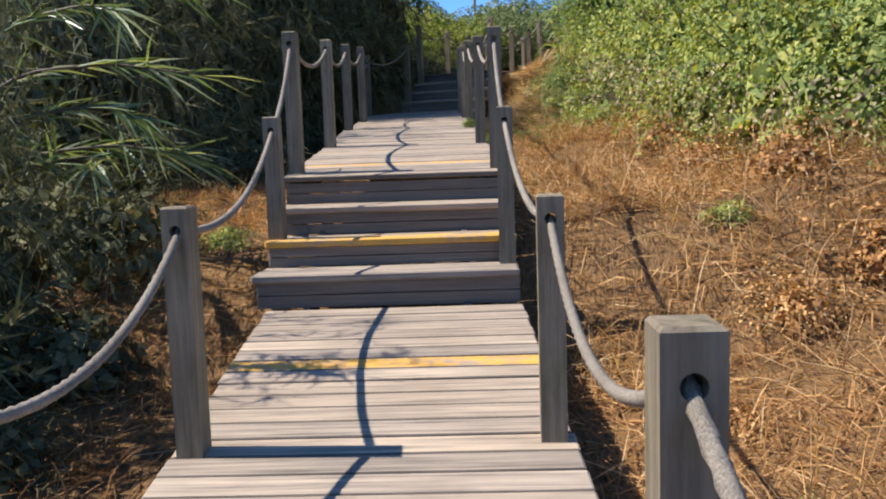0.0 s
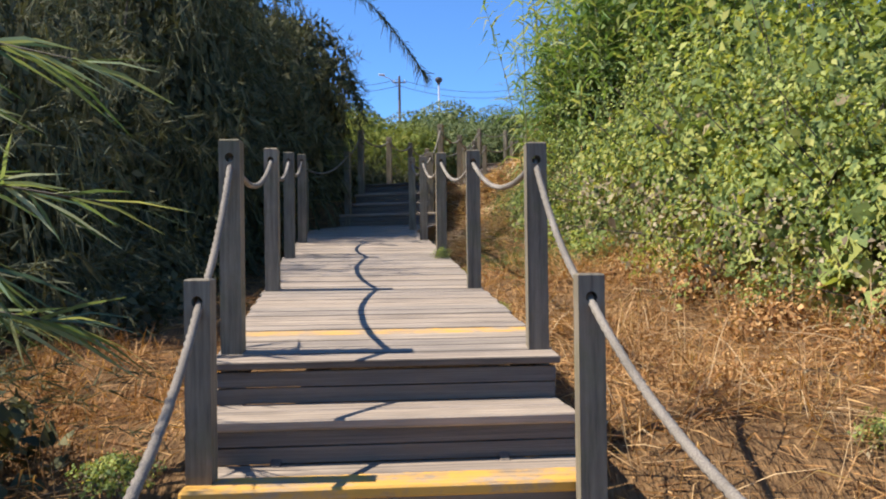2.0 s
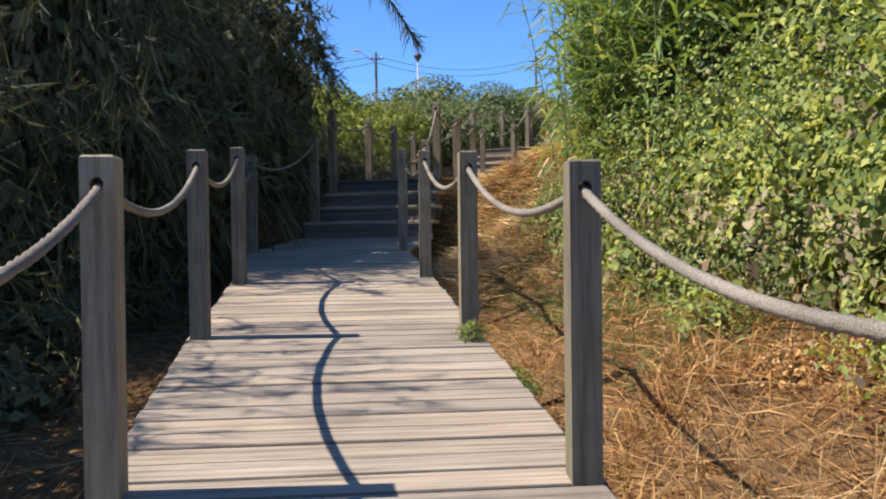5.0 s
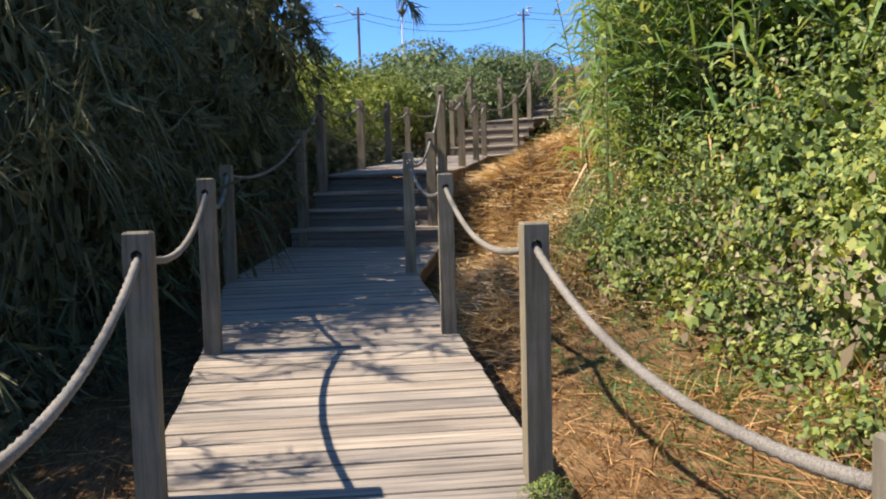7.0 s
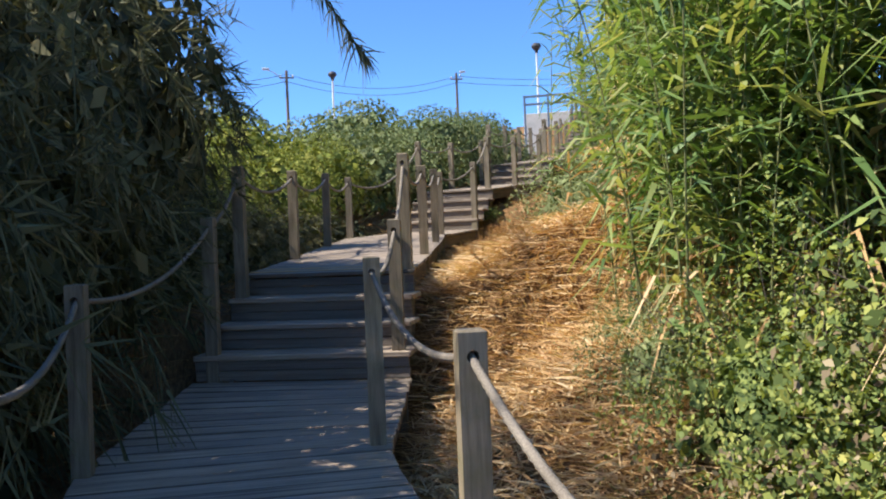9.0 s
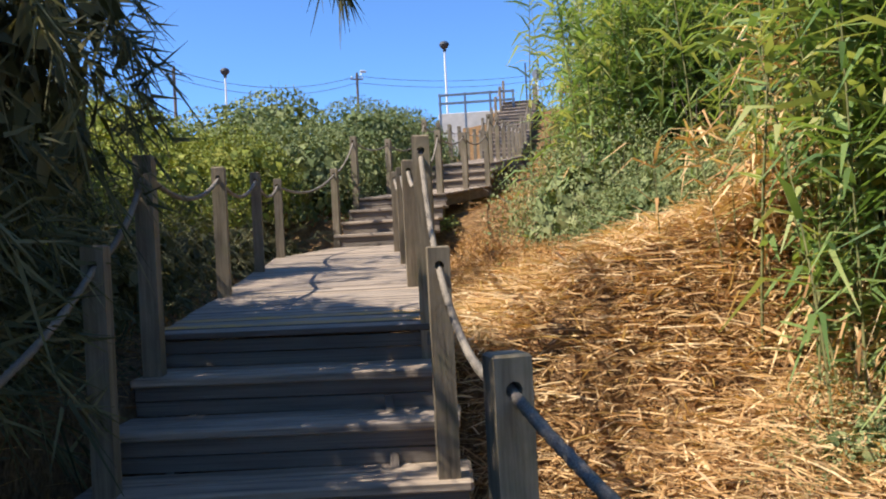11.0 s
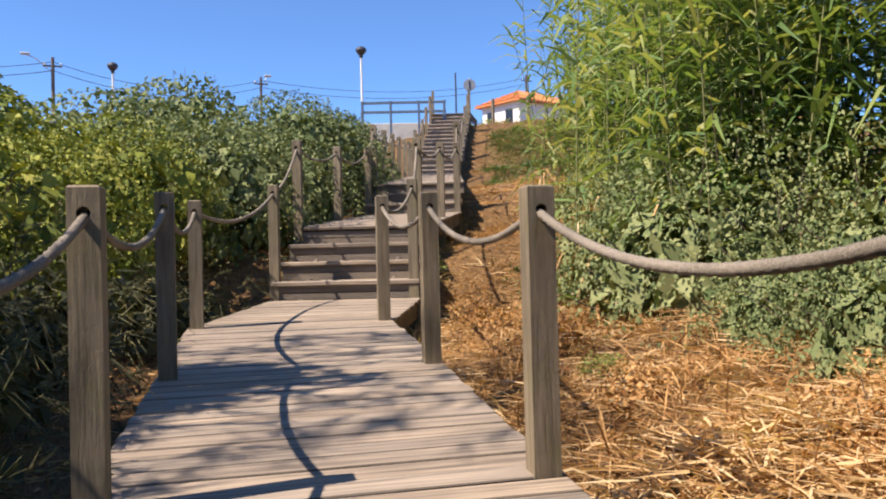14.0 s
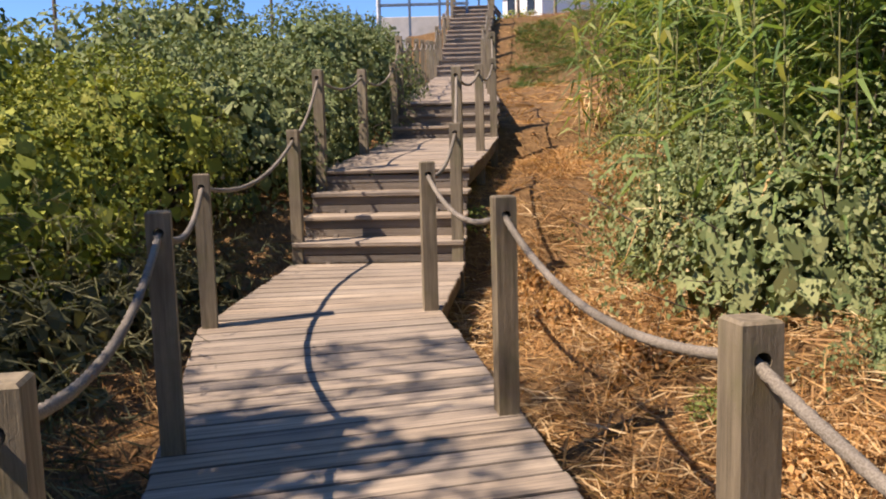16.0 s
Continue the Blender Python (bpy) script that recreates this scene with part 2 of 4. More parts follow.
def tube(points, radii, sides=6):
    """Vertices and quads of a tube along points."""
    P = np.asarray(points, float)
    T = np.gradient(P, axis=0)
    T /= np.linalg.norm(T, axis=1)[:, None] + 1e-9
    up = np.where(np.abs(T[:, 2:3]) > 0.9, np.array([[1.0, 0, 0]]), np.array([[0, 0, 1.0]]))
    A = np.cross(T, up)
    A /= np.linalg.norm(A, axis=1)[:, None] + 1e-9
    B = np.cross(A, T)
    th = np.linspace(0, 2 * np.pi, sides, endpoint=False)
    R = np.broadcast_to(np.asarray(radii, float).reshape(-1, 1) if np.ndim(radii) < 2 else radii, (len(P), sides))
    V = P[:, None] + R[..., None] * (np.cos(th)[None, :, None] * A[:, None] + np.sin(th)[None, :, None] * B[:, None])
    n = len(P)
    i, j = np.meshgrid(np.arange(n - 1), np.arange(sides), indexing="ij")
    a = i * sides + j
    b = i * sides + (j + 1) % sides
    F = np.stack([a, b, b + sides, a + sides], -1).reshape(-1, 4)
    return V.reshape(-1, 3), F


class Soup:
    """Collects quads of several materials into one mesh."""

    def __init__(self):
        self.v, self.f, self.m, self.n = [], [], [], 0

    def add(self, V, F, m=0):
        self.v.append(V)
        self.f.append(F + self.n)
        self.m.append(np.full(len(F), m))
        self.n += len(V)

    def mesh(self, name, mats, smooth=False):
        return mesh_from(name, np.concatenate(self.v), np.concatenate(self.f), mats, np.concatenate(self.m), smooth)


def part(parent, name, me, m=None, label=""):
    ob = new(name, me)
    ob.parent = parent
    if m is not None:
        ob.matrix_basis = m
    if label:
        ob["label"] = label
    return ob


# ---- plan of the boardwalk: left edge, right edge, height ----
DECK_A = [((-0.38, -4.0), (1.20, -4.0), -0.31), ((-0.49, 2.2), (0.95, 2.2), 0.292), ((-0.58, 4.05), (0.87, 4.07), 0.485)]
STAIR_A = [((-0.66, 4.05), (0.87, 4.07), 0.685), ((-0.665, 4.40), (0.865, 4.42), 0.85), ((-0.67, 4.75), (0.86, 4.77), 1.035), ((-0.68, 5.09), (0.85, 5.11), 1.225)]
DECK_B = [((-0.68, 5.09), (0.85, 5.11), 1.225), ((-0.77, 7.3), (0.757, 7.3), 1.452), ((-0.88, 9.335), (0.662, 9.335), 1.679),
          ((-0.97, 11.5), (0.595, 11.5), 1.875), ((-1.12, 13.6), (0.515, 13.6), 2.06), ((-0.72, 15.75), (0.90, 15.2), 2.20)]
STAIR_B = [((-0.72, 15.75), (0.90, 15.2), 2.41), ((-0.60, 16.10), (0.97, 15.5), 2.61), ((-0.47, 16.45), (1.03, 15.8), 2.81), ((-0.33, 16.80), (1.10, 16.1), 3.005)]
DECK_C = [((-0.33, 16.80), (1.10, 16.1), 3.005), ((0.11, 18.40), (1.62, 18.10), 3.12), ((0.59, 20.32), (2.14, 20.06), 3.262),
          ((1.07, 22.19), (2.58, 21.87), 3.395), ((2.17, 24.02), (3.47, 23.27), 3.50)]
STAIR_C = [((2.17, 24.02), (3.47, 23.27), 3.69), ((2.36, 24.35), (3.66, 23.60), 3.885), ((2.55, 24.68), (3.85, 23.93), 4.08), ((2.72, 24.99), (4.02, 24.24), 4.275)]
DECK_D = [((2.72, 24.99), (4.02, 24.24), 4.275), ((3.64, 26.32), (4.90, 25.50), 4.43), ((4.75, 28.05), (6.02, 27.25), 4.62)]
STAIR_D = [((4.75, 28.05), (6.02, 27.25), 4.79), ((4.94, 28.35), (6.21, 27.55), 4.97), ((5.13, 28.65), (6.40, 27.85), 5.15)]
DECK_E = [((5.13, 28.65), (6.40, 27.85), 5.15), ((10.75, 39.55), (12.05, 38.85), 6.55)]
STAIR_E = [((10.75, 39.55), (12.05, 38.85), 6.73), ((10.93, 39.85), (12.23, 39.15), 6.91), ((11.11, 40.15), (12.41, 39.45), 7.09)]
DECK_F = [((11.11, 40.15), (12.41, 39.45), 7.09), ((11.7, 41.15), (13.0, 40.45), 7.12)]
STAIR_F = [((11.7 + 0.17 * i, 41.15 + 0.26 * i), (13.0 + 0.17 * i, 40.45 + 0.26 * i), 7.30 + 0.18 * i) for i in range(13)]
DECK_G = [(STAIR_F[-1][0], STAIR_F[-1][1], STAIR_F[-1][2]), ((15.0, 46.2), (16.4, 45.5), STAIR_F[-1][2] + 0.05)]
LINE = [((a[0] + b[0]) / 2, (a[1] + b[1]) / 2, z) for run in (DECK_A, DECK_B, DECK_C, DECK_D, DECK_E, DECK_F, DECK_G) for a, b, z in run]
LX, LY, LZ = (np.array(c) for c in zip(*LINE))


def line_x(y):
    return np.interp(y, LY, LX)


def line_z(y):
    return np.interp(y, LY, LZ)


def smooth_step(x, a, b):
    t = np.clip((x - a) / (b - a), 0, 1)
    return t * t * (3 - 2 * t)


def ground_z(x, y):
    """Height of the hillside."""
    x, y = np.asarray(x, float), np.asarray(y, float)
    yy = np.clip(y, -40, 46)
    lean = np.interp(yy, [-40, 14, 20, 30], [0, 0, 0.3, 0.5])
    ya = yy + lean * np.clip(x - line_x(yy), -3, 12) * 0.6
    u = x - line_x(np.clip(ya, -40, 46))
    ya = np.where(u < -2, np.minimum(ya, 33 + 0 * ya), ya)
    base = line_z(np.clip(ya, -4, 46)) - np.interp(yy, [-4, 6, 12, 14.5, 16.5, 24, 28], [0.4, 0.5, 0.6, 0.55, 0.36, 0.34, 0.42])
    base = base + np.clip(ya + 4, -36, 0) * 0.05
    k = np.interp(yy, [-10, 3, 7, 11, 14, 17, 20, 26, 34], [0.08, 0.12, 0.22, 0.36, 0.56, 0.40, 0.24, 0.18, 0.1])
    right = np.clip(u - 0.75, 0, 6) * k
    kl = np.interp(yy, [-10, 6, 14, 20, 30], [-0.08, -0.06, 0.0, 0.10, 0.05])
    left = np.clip(-u - 0.9, 0, 7) * kl
    far = np.clip(y - 46, 0, 34) * 0.125 * smooth_step(x, 8, 20)
    wob = 0.10 * np.sin(1.7 * x + 0.6 * y) * np.sin(0.9 * y - 0.7 * x) + 0.05 * np.sin(4.1 * x + 1.3) * np.sin(3.7 * y)
    calm = smooth_step(np.abs(u), 0.8, 2.0)
    return base + right + left + far + wob * calm


# ---- ground ----
gx = np.unique(np.concatenate([np.linspace(-2500, -60, 8), np.linspace(-60, -8, 27), np.linspace(-8, 12, 61), np.linspace(12, 60, 33), np.linspace(60, 2500, 8)]))
gy = np.unique(np.concatenate([np.linspace(-2500, -30, 8), np.linspace(-30, -4, 27), np.linspace(-4, 34, 110), np.linspace(34, 70, 50), np.linspace(70, 2500, 8)]))
GX, GY = np.meshgrid(gx, gy)
GV = np.stack([GX, GY, ground_z(GX, GY)], -1).reshape(-1, 3)
gi, gj = np.meshgrid(np.arange(len(gy) - 1), np.arange(len(gx) - 1), indexing="ij")
ga = gi * len(gx) + gj
ground = new("ground", mesh_from("ground", GV, np.stack([ga, ga + 1, ga + 1 + len(gx), ga + len(gx)], -1).reshape(-1, 4), [MAT_GROUND], smooth=True))
tagged(ground, "dry brown hillside of soil and matted straw", "ground", kind="structure")

# ---- boardwalk ----
PITCH = 0.145


def strip_pose(L, R, z, ahead_z, lift=0.0, roll=0.0):
    """Pose of a board whose long axis goes from L to R; ahead_z: rise per metre walked."""
    ex = Vector((R[0] - L[0], R[1] - L[1], 0)).normalized()
    ey = Vector((-ex.y, ex.x, ahead_z)).normalized()
    ez = ex.cross(ey).normalized()
    c = Vector(((L[0] + R[0]) / 2, (L[1] + R[1]) / 2, z)) + ez * lift
    m = Matrix((ex, ey, ez)).transposed().to_4x4()
    return Matrix.Translation(c) @ m @ Matrix.Rotation(roll, 4, "Z"), math.hypot(R[0] - L[0], R[1] - L[1])


def along(run, step):
    """Lines across a run at even steps of its middle: left, right, height, rise."""
    pts = []
    for (l0, r0, z0), (l1, r1, z1) in zip(run, run[1:]):
        mid = math.hypot((l1[0] + r1[0] - l0[0] - r0[0]) / 2, (l1[1] + r1[1] - l0[1] - r0[1]) / 2)
        n = max(1, round(mid / step))
        for i in range(n):
            t = (i + 0.5) / n
            mixed = lambda a, b: (a[0] + (b[0] - a[0]) * t, a[1] + (b[1] - a[1]) * t)  # noqa: E731
            pts.append((mixed(l0, l1), mixed(r0, r1), z0 + (z1 - z0) * t, (z1 - z0) / mid, mid / n, ((l1[0] + r1[0] - l0[0] - r0[0]) / 2, (l1[1] + r1[1] - l0[1] - r0[1]) / 2)))
    return pts


def dirty_joints(me):
    """The long side faces of a board, dark with dirt."""
    me.materials.append(MAT_BEAM)
    for f in me.polygons:
        if abs(f.normal.y) > 0.5:
            f.material_index = 1
    return me


PLANK_MESH = [dirty_joints(box_mesh("plank", (1.0, w, 0.034), MAT_PLANK, 0.005)) for w in (0.136, 0.138, 0.1395)]
YELLOW_MESH = dirty_joints(box_mesh("plank_yellow", (1.0, 0.134, 0.034), MAT_YELLOW, 0.005))
TREAD_MESH = box_mesh("tread_board", (1.0, 0.17, 0.045), MAT_PLANK, 0.008)
TREAD_YELLOW = box_mesh("tread_board_yellow", (1.0, 0.17, 0.045), MAT_YELLOW, 0.008)
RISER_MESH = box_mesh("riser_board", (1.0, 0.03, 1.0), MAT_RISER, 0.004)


SKEWED = {}


def skewed(me, k):
    """A board whose ends are cut at a slant; k: shift per unit of its width."""
    k = round(k, 2)
    if k == 0:
        return me
    if (me.name, k) not in SKEWED:
        cut = me.copy()
        for v in cut.vertices:
            v.co.x += k * v.co.y
        SKEWED[(me.name, k)] = cut
    return SKEWED[(me.name, k)]


def sized(m, x=1.0, y=1.0, z=1.0):
    return m @ Matrix.Diagonal((x, y, z, 1))


def deck(run, label, yellow=()):
    """A ramp of cross planks on two side beams; yellow: distances from its start of painted planks."""
    top = tagged(new("boardwalk_deck"), label, "boardwalk", kind="structure")
    rnd = random.Random(len(run) * 7 + int(run[0][0][1] * 10))
    walked = 0.0
    for L, R, z, rise, w, way in along(run, PITCH):
        m, wide = strip_pose(L, R, z, rise, -0.017 + rnd.uniform(-0.0025, 0.0025), rnd.uniform(-0.003, 0.003))
        ex = Vector((R[0] - L[0], R[1] - L[1])).normalized()
        slant = (way[0] * ex.x + way[1] * ex.y) / (way[1] * ex.x - way[0] * ex.y)
        m = m @ Matrix.Translation((rnd.uniform(-0.008, 0.008), 0, 0)) @ Matrix.Rotation(rnd.uniform(-0.006, 0.006), 4, "X")
        painted = any(abs(walked + w / 2 - y) < w / 2 for y in yellow)
        me = YELLOW_MESH if painted else rnd.choice(PLANK_MESH)
        part(top, "plank", skewed(me, slant * (w / PITCH) / wide), sized(m, wide + 0.03, w / PITCH), "worn yellow painted plank" if painted else "")
        walked += w
    for (l0, r0, z0), (l1, r1, z1) in zip(run, run[1:]):
        for a, b, s in ((l0, l1, 1), (r0, r1, -1)):
            va, vb = Vector((*a, z0 - 0.125)), Vector((*b, z1 - 0.125))
            d = vb - va
            if a in (run[0][0], run[0][1]):
                va, d = va + d.normalized() * 0.1, d - d.normalized() * 0.1
            side = Vector((d.y, -d.x, 0)).normalized() * 0.055 * s
            me = box_mesh("side_beam", (d.length + 0.02, 0.05, 0.16), MAT_BEAM, 0.005)
            ex = d.normalized()
            ey = Vector((0, 0, 1)).cross(ex).normalized()
            m = Matrix((ex, ey, ex.cross(ey))).transposed().to_4x4()
            part(top, "beam", me, Matrix.Translation((va + vb) / 2 + side) @ m)
    return top


def stairs(run, low, label, yellow=()):
    """Steps at the given nosing lines; low: height of the deck below."""
    top = tagged(new("boardwalk_stairs"), label, "stairs", kind="structure")
    rnd = random.Random(int(run[0][2] * 100))
    z_below = low
    for i, (L, R, z) in enumerate(run):
        mm, wide = strip_pose(L, R, z, 0)
        h = z - 0.045 - z_below
        for k in range(2):
            hh = h / 2 - 0.006
            zc = -0.045 - h + (k + 0.5) * h / 2
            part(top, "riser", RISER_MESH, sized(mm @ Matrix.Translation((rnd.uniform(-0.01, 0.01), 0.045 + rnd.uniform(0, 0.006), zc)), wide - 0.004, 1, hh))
        if i + 1 < len(run):
            L2, R2, _ = run[i + 1]
            deep = math.hypot((L2[0] + R2[0] - L[0] - R[0]) / 2, (L2[1] + R2[1] - L[1] - R[1]) / 2)
            w = (deep + 0.045) / 2
            for k in range(2):
                y = -0.0 + (k + 0.5) * w
                me = TREAD_YELLOW if (i in yellow and k == 0) else TREAD_MESH
                part(top, "tread", me, sized(mm @ Matrix.Translation((rnd.uniform(-0.012, 0.012), y, -0.0225 + rnd.uniform(-0.003, 0.002))), wide + 0.02, (w - 0.006) / 0.17),
                     "worn yellow painted tread edge" if me is TREAD_YELLOW else "")
        z_below = z
    (l0, r0, _), (l1, r1, z1) = run[0], run[-1]
    for a, b, s in ((l0, l1, 1), (r0, r1, -1)):
        va, vb = Vector((*a, low - 0.12)), Vector((*b, z1 - 0.3))
        d = vb - va
        side = Vector((d.y, -d.x, 0)).normalized() * 0.3 * s
        ex = d.normalized()
        ey = Vector((0, 0, 1)).cross(ex).normalized()
        m = Matrix((ex, ey, ex.cross(ey))).transposed().to_4x4()
        part(top, "stringer", box_mesh("stringer", (d.length, 0.045, 0.2), MAT_BEAM, 0.005), Matrix.Translation((va + vb) / 2 + side) @ m)
    return top


def post_mesh(name, tall, half=0.048, hole=0.021, drop=0.085):
    """A square post with chamfered top and a round hole through it for the rope; its top is at z=0."""
    V, F = [], []

    def v(*p):
        V.append(p)
        return len(V) - 1

    c, b = 0.007, half - 0.007
    zc, zs = -c, -(drop + 0.06)
    sq = [(-half, -half), (half, -half), (half, half), (-half, half)]
    tops = [v(x, y, zc) for x, y in sq]
    cap = [v(math.copysign(b, x), math.copysign(b, y), 0) for x, y in sq]
    mids = [v(x, y, zs) for x, y in sq]
    lows = [v(x, y, -tall) for x, y in sq]
    F.append(cap)
    for i in range(4):
        j = (i + 1) % 4
        F.append([tops[i], tops[j], cap[j], cap[i]])
        F.append([lows[i], lows[j], mids[j], mids[i]])
    F.append([mids[1], mids[2], tops[2], tops[1]])
    F.append([mids[3], mids[0], tops[0], tops[3]])
    n = 12
    rims = []
    for y in (-half, half):
        rims.append([v(hole * math.cos(2 * math.pi * k / n), y, -drop + hole * math.sin(2 * math.pi * k / n)) for k in range(n)])
    for rim, (lo0, lo1, hi1, hi0) in ((rims[0], (mids[0], mids[1], tops[1], tops[0])), (rims[1], (mids[3], mids[2], tops[2], tops[3]))):
        corner = {0: hi1, 1: hi0, 2: lo0, 3: lo1}
        for k in range(n):
            q = int(((k + 0.5) / n) * 4)
            F.append([corner[q], rim[k], rim[(k + 1) % n]])
        q4 = n // 4
        F.append([corner[0], corner[1], rim[q4]])
        F.append([corner[1], corner[2], rim[2 * q4]])
        F.append([corner[2], corner[3], rim[3 * q4]])
        F.append([corner[3], corner[0], rim[0]])
    for k in range(n):
        F.append([rims[0][k], rims[1][k], rims[1][(k + 1) % n], rims[0][(k + 1) % n]])
    me = mesh_from(name, V, F, [MAT_POST])
    bm = bmesh.new()
    bm.from_mesh(me)
    bmesh.ops.recalc_face_normals(bm, faces=bm.faces[:])
    bm.to_mesh(me)
    bm.free()
    return me


# outer front corner, top height and heading (degrees to the right) of each post
RIGHT = [(1.12, -1.75, 0.92, 0), (0.955, 0.47, 1.09, 1), (0.93, 2.26, 1.19, 2), (0.861, 4.31, 1.617, 2), (0.84, 5.25, 2.218, 1), (0.757, 7.30, 2.441, 0), (0.662, 9.335, 2.674, 0),
         (0.592, 11.55, 2.905, 2), (0.52, 13.68, 3.14, 5), (0.881, 15.26, 3.413, 14), (1.105, 16.14, 4.02, 16), (1.62, 18.10, 4.11, 13), (2.14, 20.08, 4.262, 13), (2.58, 21.89, 4.395, 16),
         (3.47, 23.29, 4.69, 30), (4.0, 24.32, 5.27, 32), (4.9, 25.55, 5.43, 33), (6.0, 27.22, 5.70, 33), (6.38, 27.92, 6.16, 30)]
LEFT = [(-0.36, -1.75, 0.92, 0), (-0.42, 0.38, 1.09, 1), (-0.475, 2.20, 1.19, 2), (-0.668, 4.50, 1.612, 2), (-0.683, 5.256, 2.236, 1), (-0.77, 7.30, 2.459, 0), (-0.88, 9.335, 2.684, 0),
        (-0.954, 11.32, 2.906, 2), (-1.14, 13.57, 3.06, 5), (-0.62, 15.72, 3.49, 14), (-0.41, 16.5, 3.97, 16), (0.108, 18.41, 4.11, 13), (0.60, 20.33, 4.26, 13), (1.07, 22.17, 4.36, 16),
        (2.165, 24.05, 4.67, 30), (2.70, 25.0, 5.28, 32), (3.64, 26.32, 5.42, 33), (4.76, 28.1, 5.70, 33), (5.12, 28.72, 6.16, 30)]
for t in np.linspace(0, 1, 7)[1:]:
    LEFT.append((5.12 + 5.6 * t, 28.72 + 10.8 * t, 6.16 + 1.41 * t, 28))
    RIGHT.append((6.38 + 5.65 * t, 27.92 + 10.9 * t, 6.16 + 1.41 * t, 28))
for dx, dy, z in ((0.37, 0.62, 8.1), (0.95, 1.6, 8.15), (1.5, 2.45, 8.8), (2.05, 3.3, 9.4), (2.65, 4.2, 10.0), (3.25, 5.2, 10.45)):
    LEFT.append((10.72 + dx, 39.52 + dy, z, 31))
    RIGHT.append((12.03 + dx, 38.82 + dy, z, 31))

POST_MESHES = {}
HOLES = {1: [], -1: []}


def post(x, y, z, heading, side):
    a = radians(-heading)
    half = 0.048
    ux, uy = Vector((math.cos(a), math.sin(a))), Vector((-math.sin(a), math.cos(a)))
    c = Vector((x, y)) - ux * half * side + uy * half
    tall = round(z - float(ground_z(c.x, c.y)) + 0.25, 1)
    if tall not in POST_MESHES:
        POST_MESHES[tall] = post_mesh("post", tall)
    rnd = random.Random(int(x * 977 + y * 131))
    ob = new("post", POST_MESHES[tall])
    ob.matrix_basis = Matrix.Translation((c.x, c.y, z)) @ Matrix.Rotation(a + rnd.uniform(-0.03, 0.03), 4, "Z") @ Matrix.Rotation(rnd.uniform(-0.006, 0.006), 4, "X")
    tagged(ob, "weathered square timber post with rope hole beside the boardwalk", "post", "rope rail posts")
    HOLES[side].append(Vector((c.x, c.y, z - 0.085)))
    return ob


def rope_span(a, b, sag, fine=True):
    """Three-strand rope hanging from a to b."""
    n = int((b - a).length / (0.025 if fine else 0.08)) + 8
    t = np.linspace(0, 1, n)
    P = np.outer(1 - t, a) + np.outer(t, b)
    P[:, 2] -= sag * 4 * t * (1 - t)
    s = np.concatenate([[0], np.cumsum(np.linalg.norm(np.diff(P, axis=0), axis=1))])
    sides = 9 if fine else 5
    th = np.linspace(0, 2 * np.pi, sides, endpoint=False)
    R = 0.0150 * (1 + (0.16 * np.cos(3 * (th[None] - s[:, None] * 2 * np.pi / 0.13)) if fine else 0 * th[None] * s[:, None]))
    V, F = tube(P, R, sides)
    ob = new("rope", mesh_from("rope", V, F, [MAT_ROPE], smooth=True))
    return tagged(ob, "thick grey twisted rope slung between two posts", "rope", "rope rail spans")


deck(DECK_A, "weathered grey boardwalk of cross planks with one yellow stripe", yellow=(7.07,))
stairs(STAIR_A, DECK_A[-1][2], "four weathered timber steps with a yellow tread edge", yellow=(1,))
deck(DECK_B, "weathered grey boardwalk ramp of cross planks", yellow=(0.72,))
stairs(STAIR_B, DECK_B[-1][2], "four weathered timber steps in dappled shade")
deck(DECK_C, "sunlit weathered boardwalk ramp with yellow painted planks", yellow=(0.2, 0.48))
stairs(STAIR_C, DECK_C[-1][2], "four worn timber steps with split boards")
deck(DECK_D, "short weathered boardwalk ramp between two stairs")
stairs(STAIR_D, DECK_D[-1][2], "three weathered timber steps")
deck(DECK_E, "long weathered boardwalk ramp climbing the slope")
stairs(STAIR_E, DECK_E[-1][2], "three weathered timber steps on the slope")
deck(DECK_F, "small timber landing between stairs")
stairs(STAIR_F, DECK_F[-1][2], "tall flight of timber steps up to the road")
deck(DECK_G, "timber landing at the top of the stairs")
for side, row in ((1, RIGHT), (-1, LEFT)):
    for x, y, z, hd in row:
        post(x, y, z, hd, side)
    for i, (a, b) in enumerate(zip(HOLES[side], HOLES[side][1:])):
        flat = (b - a).xy.length
        slack = 0.25 if a.y < 1.5 else 0.13
        rope_span(a, b, slack * min(1.3, flat / 2.0) + 0.02, a.y < 24)

# ---- plants ----


def unit(v):
    return v / (np.linalg.norm(v, axis=-1, keepdims=True) + 1e-9)


def leaf_quads(p, axis, side, length, width, fold=0.25):
    """One folded leaf (a quad) at each p."""
    n = np.cross(axis, side)
    l, w = length[:, None], width[:, None]
    a = p
    b = p + axis * l * 0.45 + side * w * 0.5 + n * w * fold
    c = p + axis * l
    d = p + axis * l * 0.45 - side * w * 0.5 + n * w * fold
    V = np.stack([a, b, c, d], 1).reshape(-1, 3)
    return V, np.arange(len(V)).reshape(-1, 4)


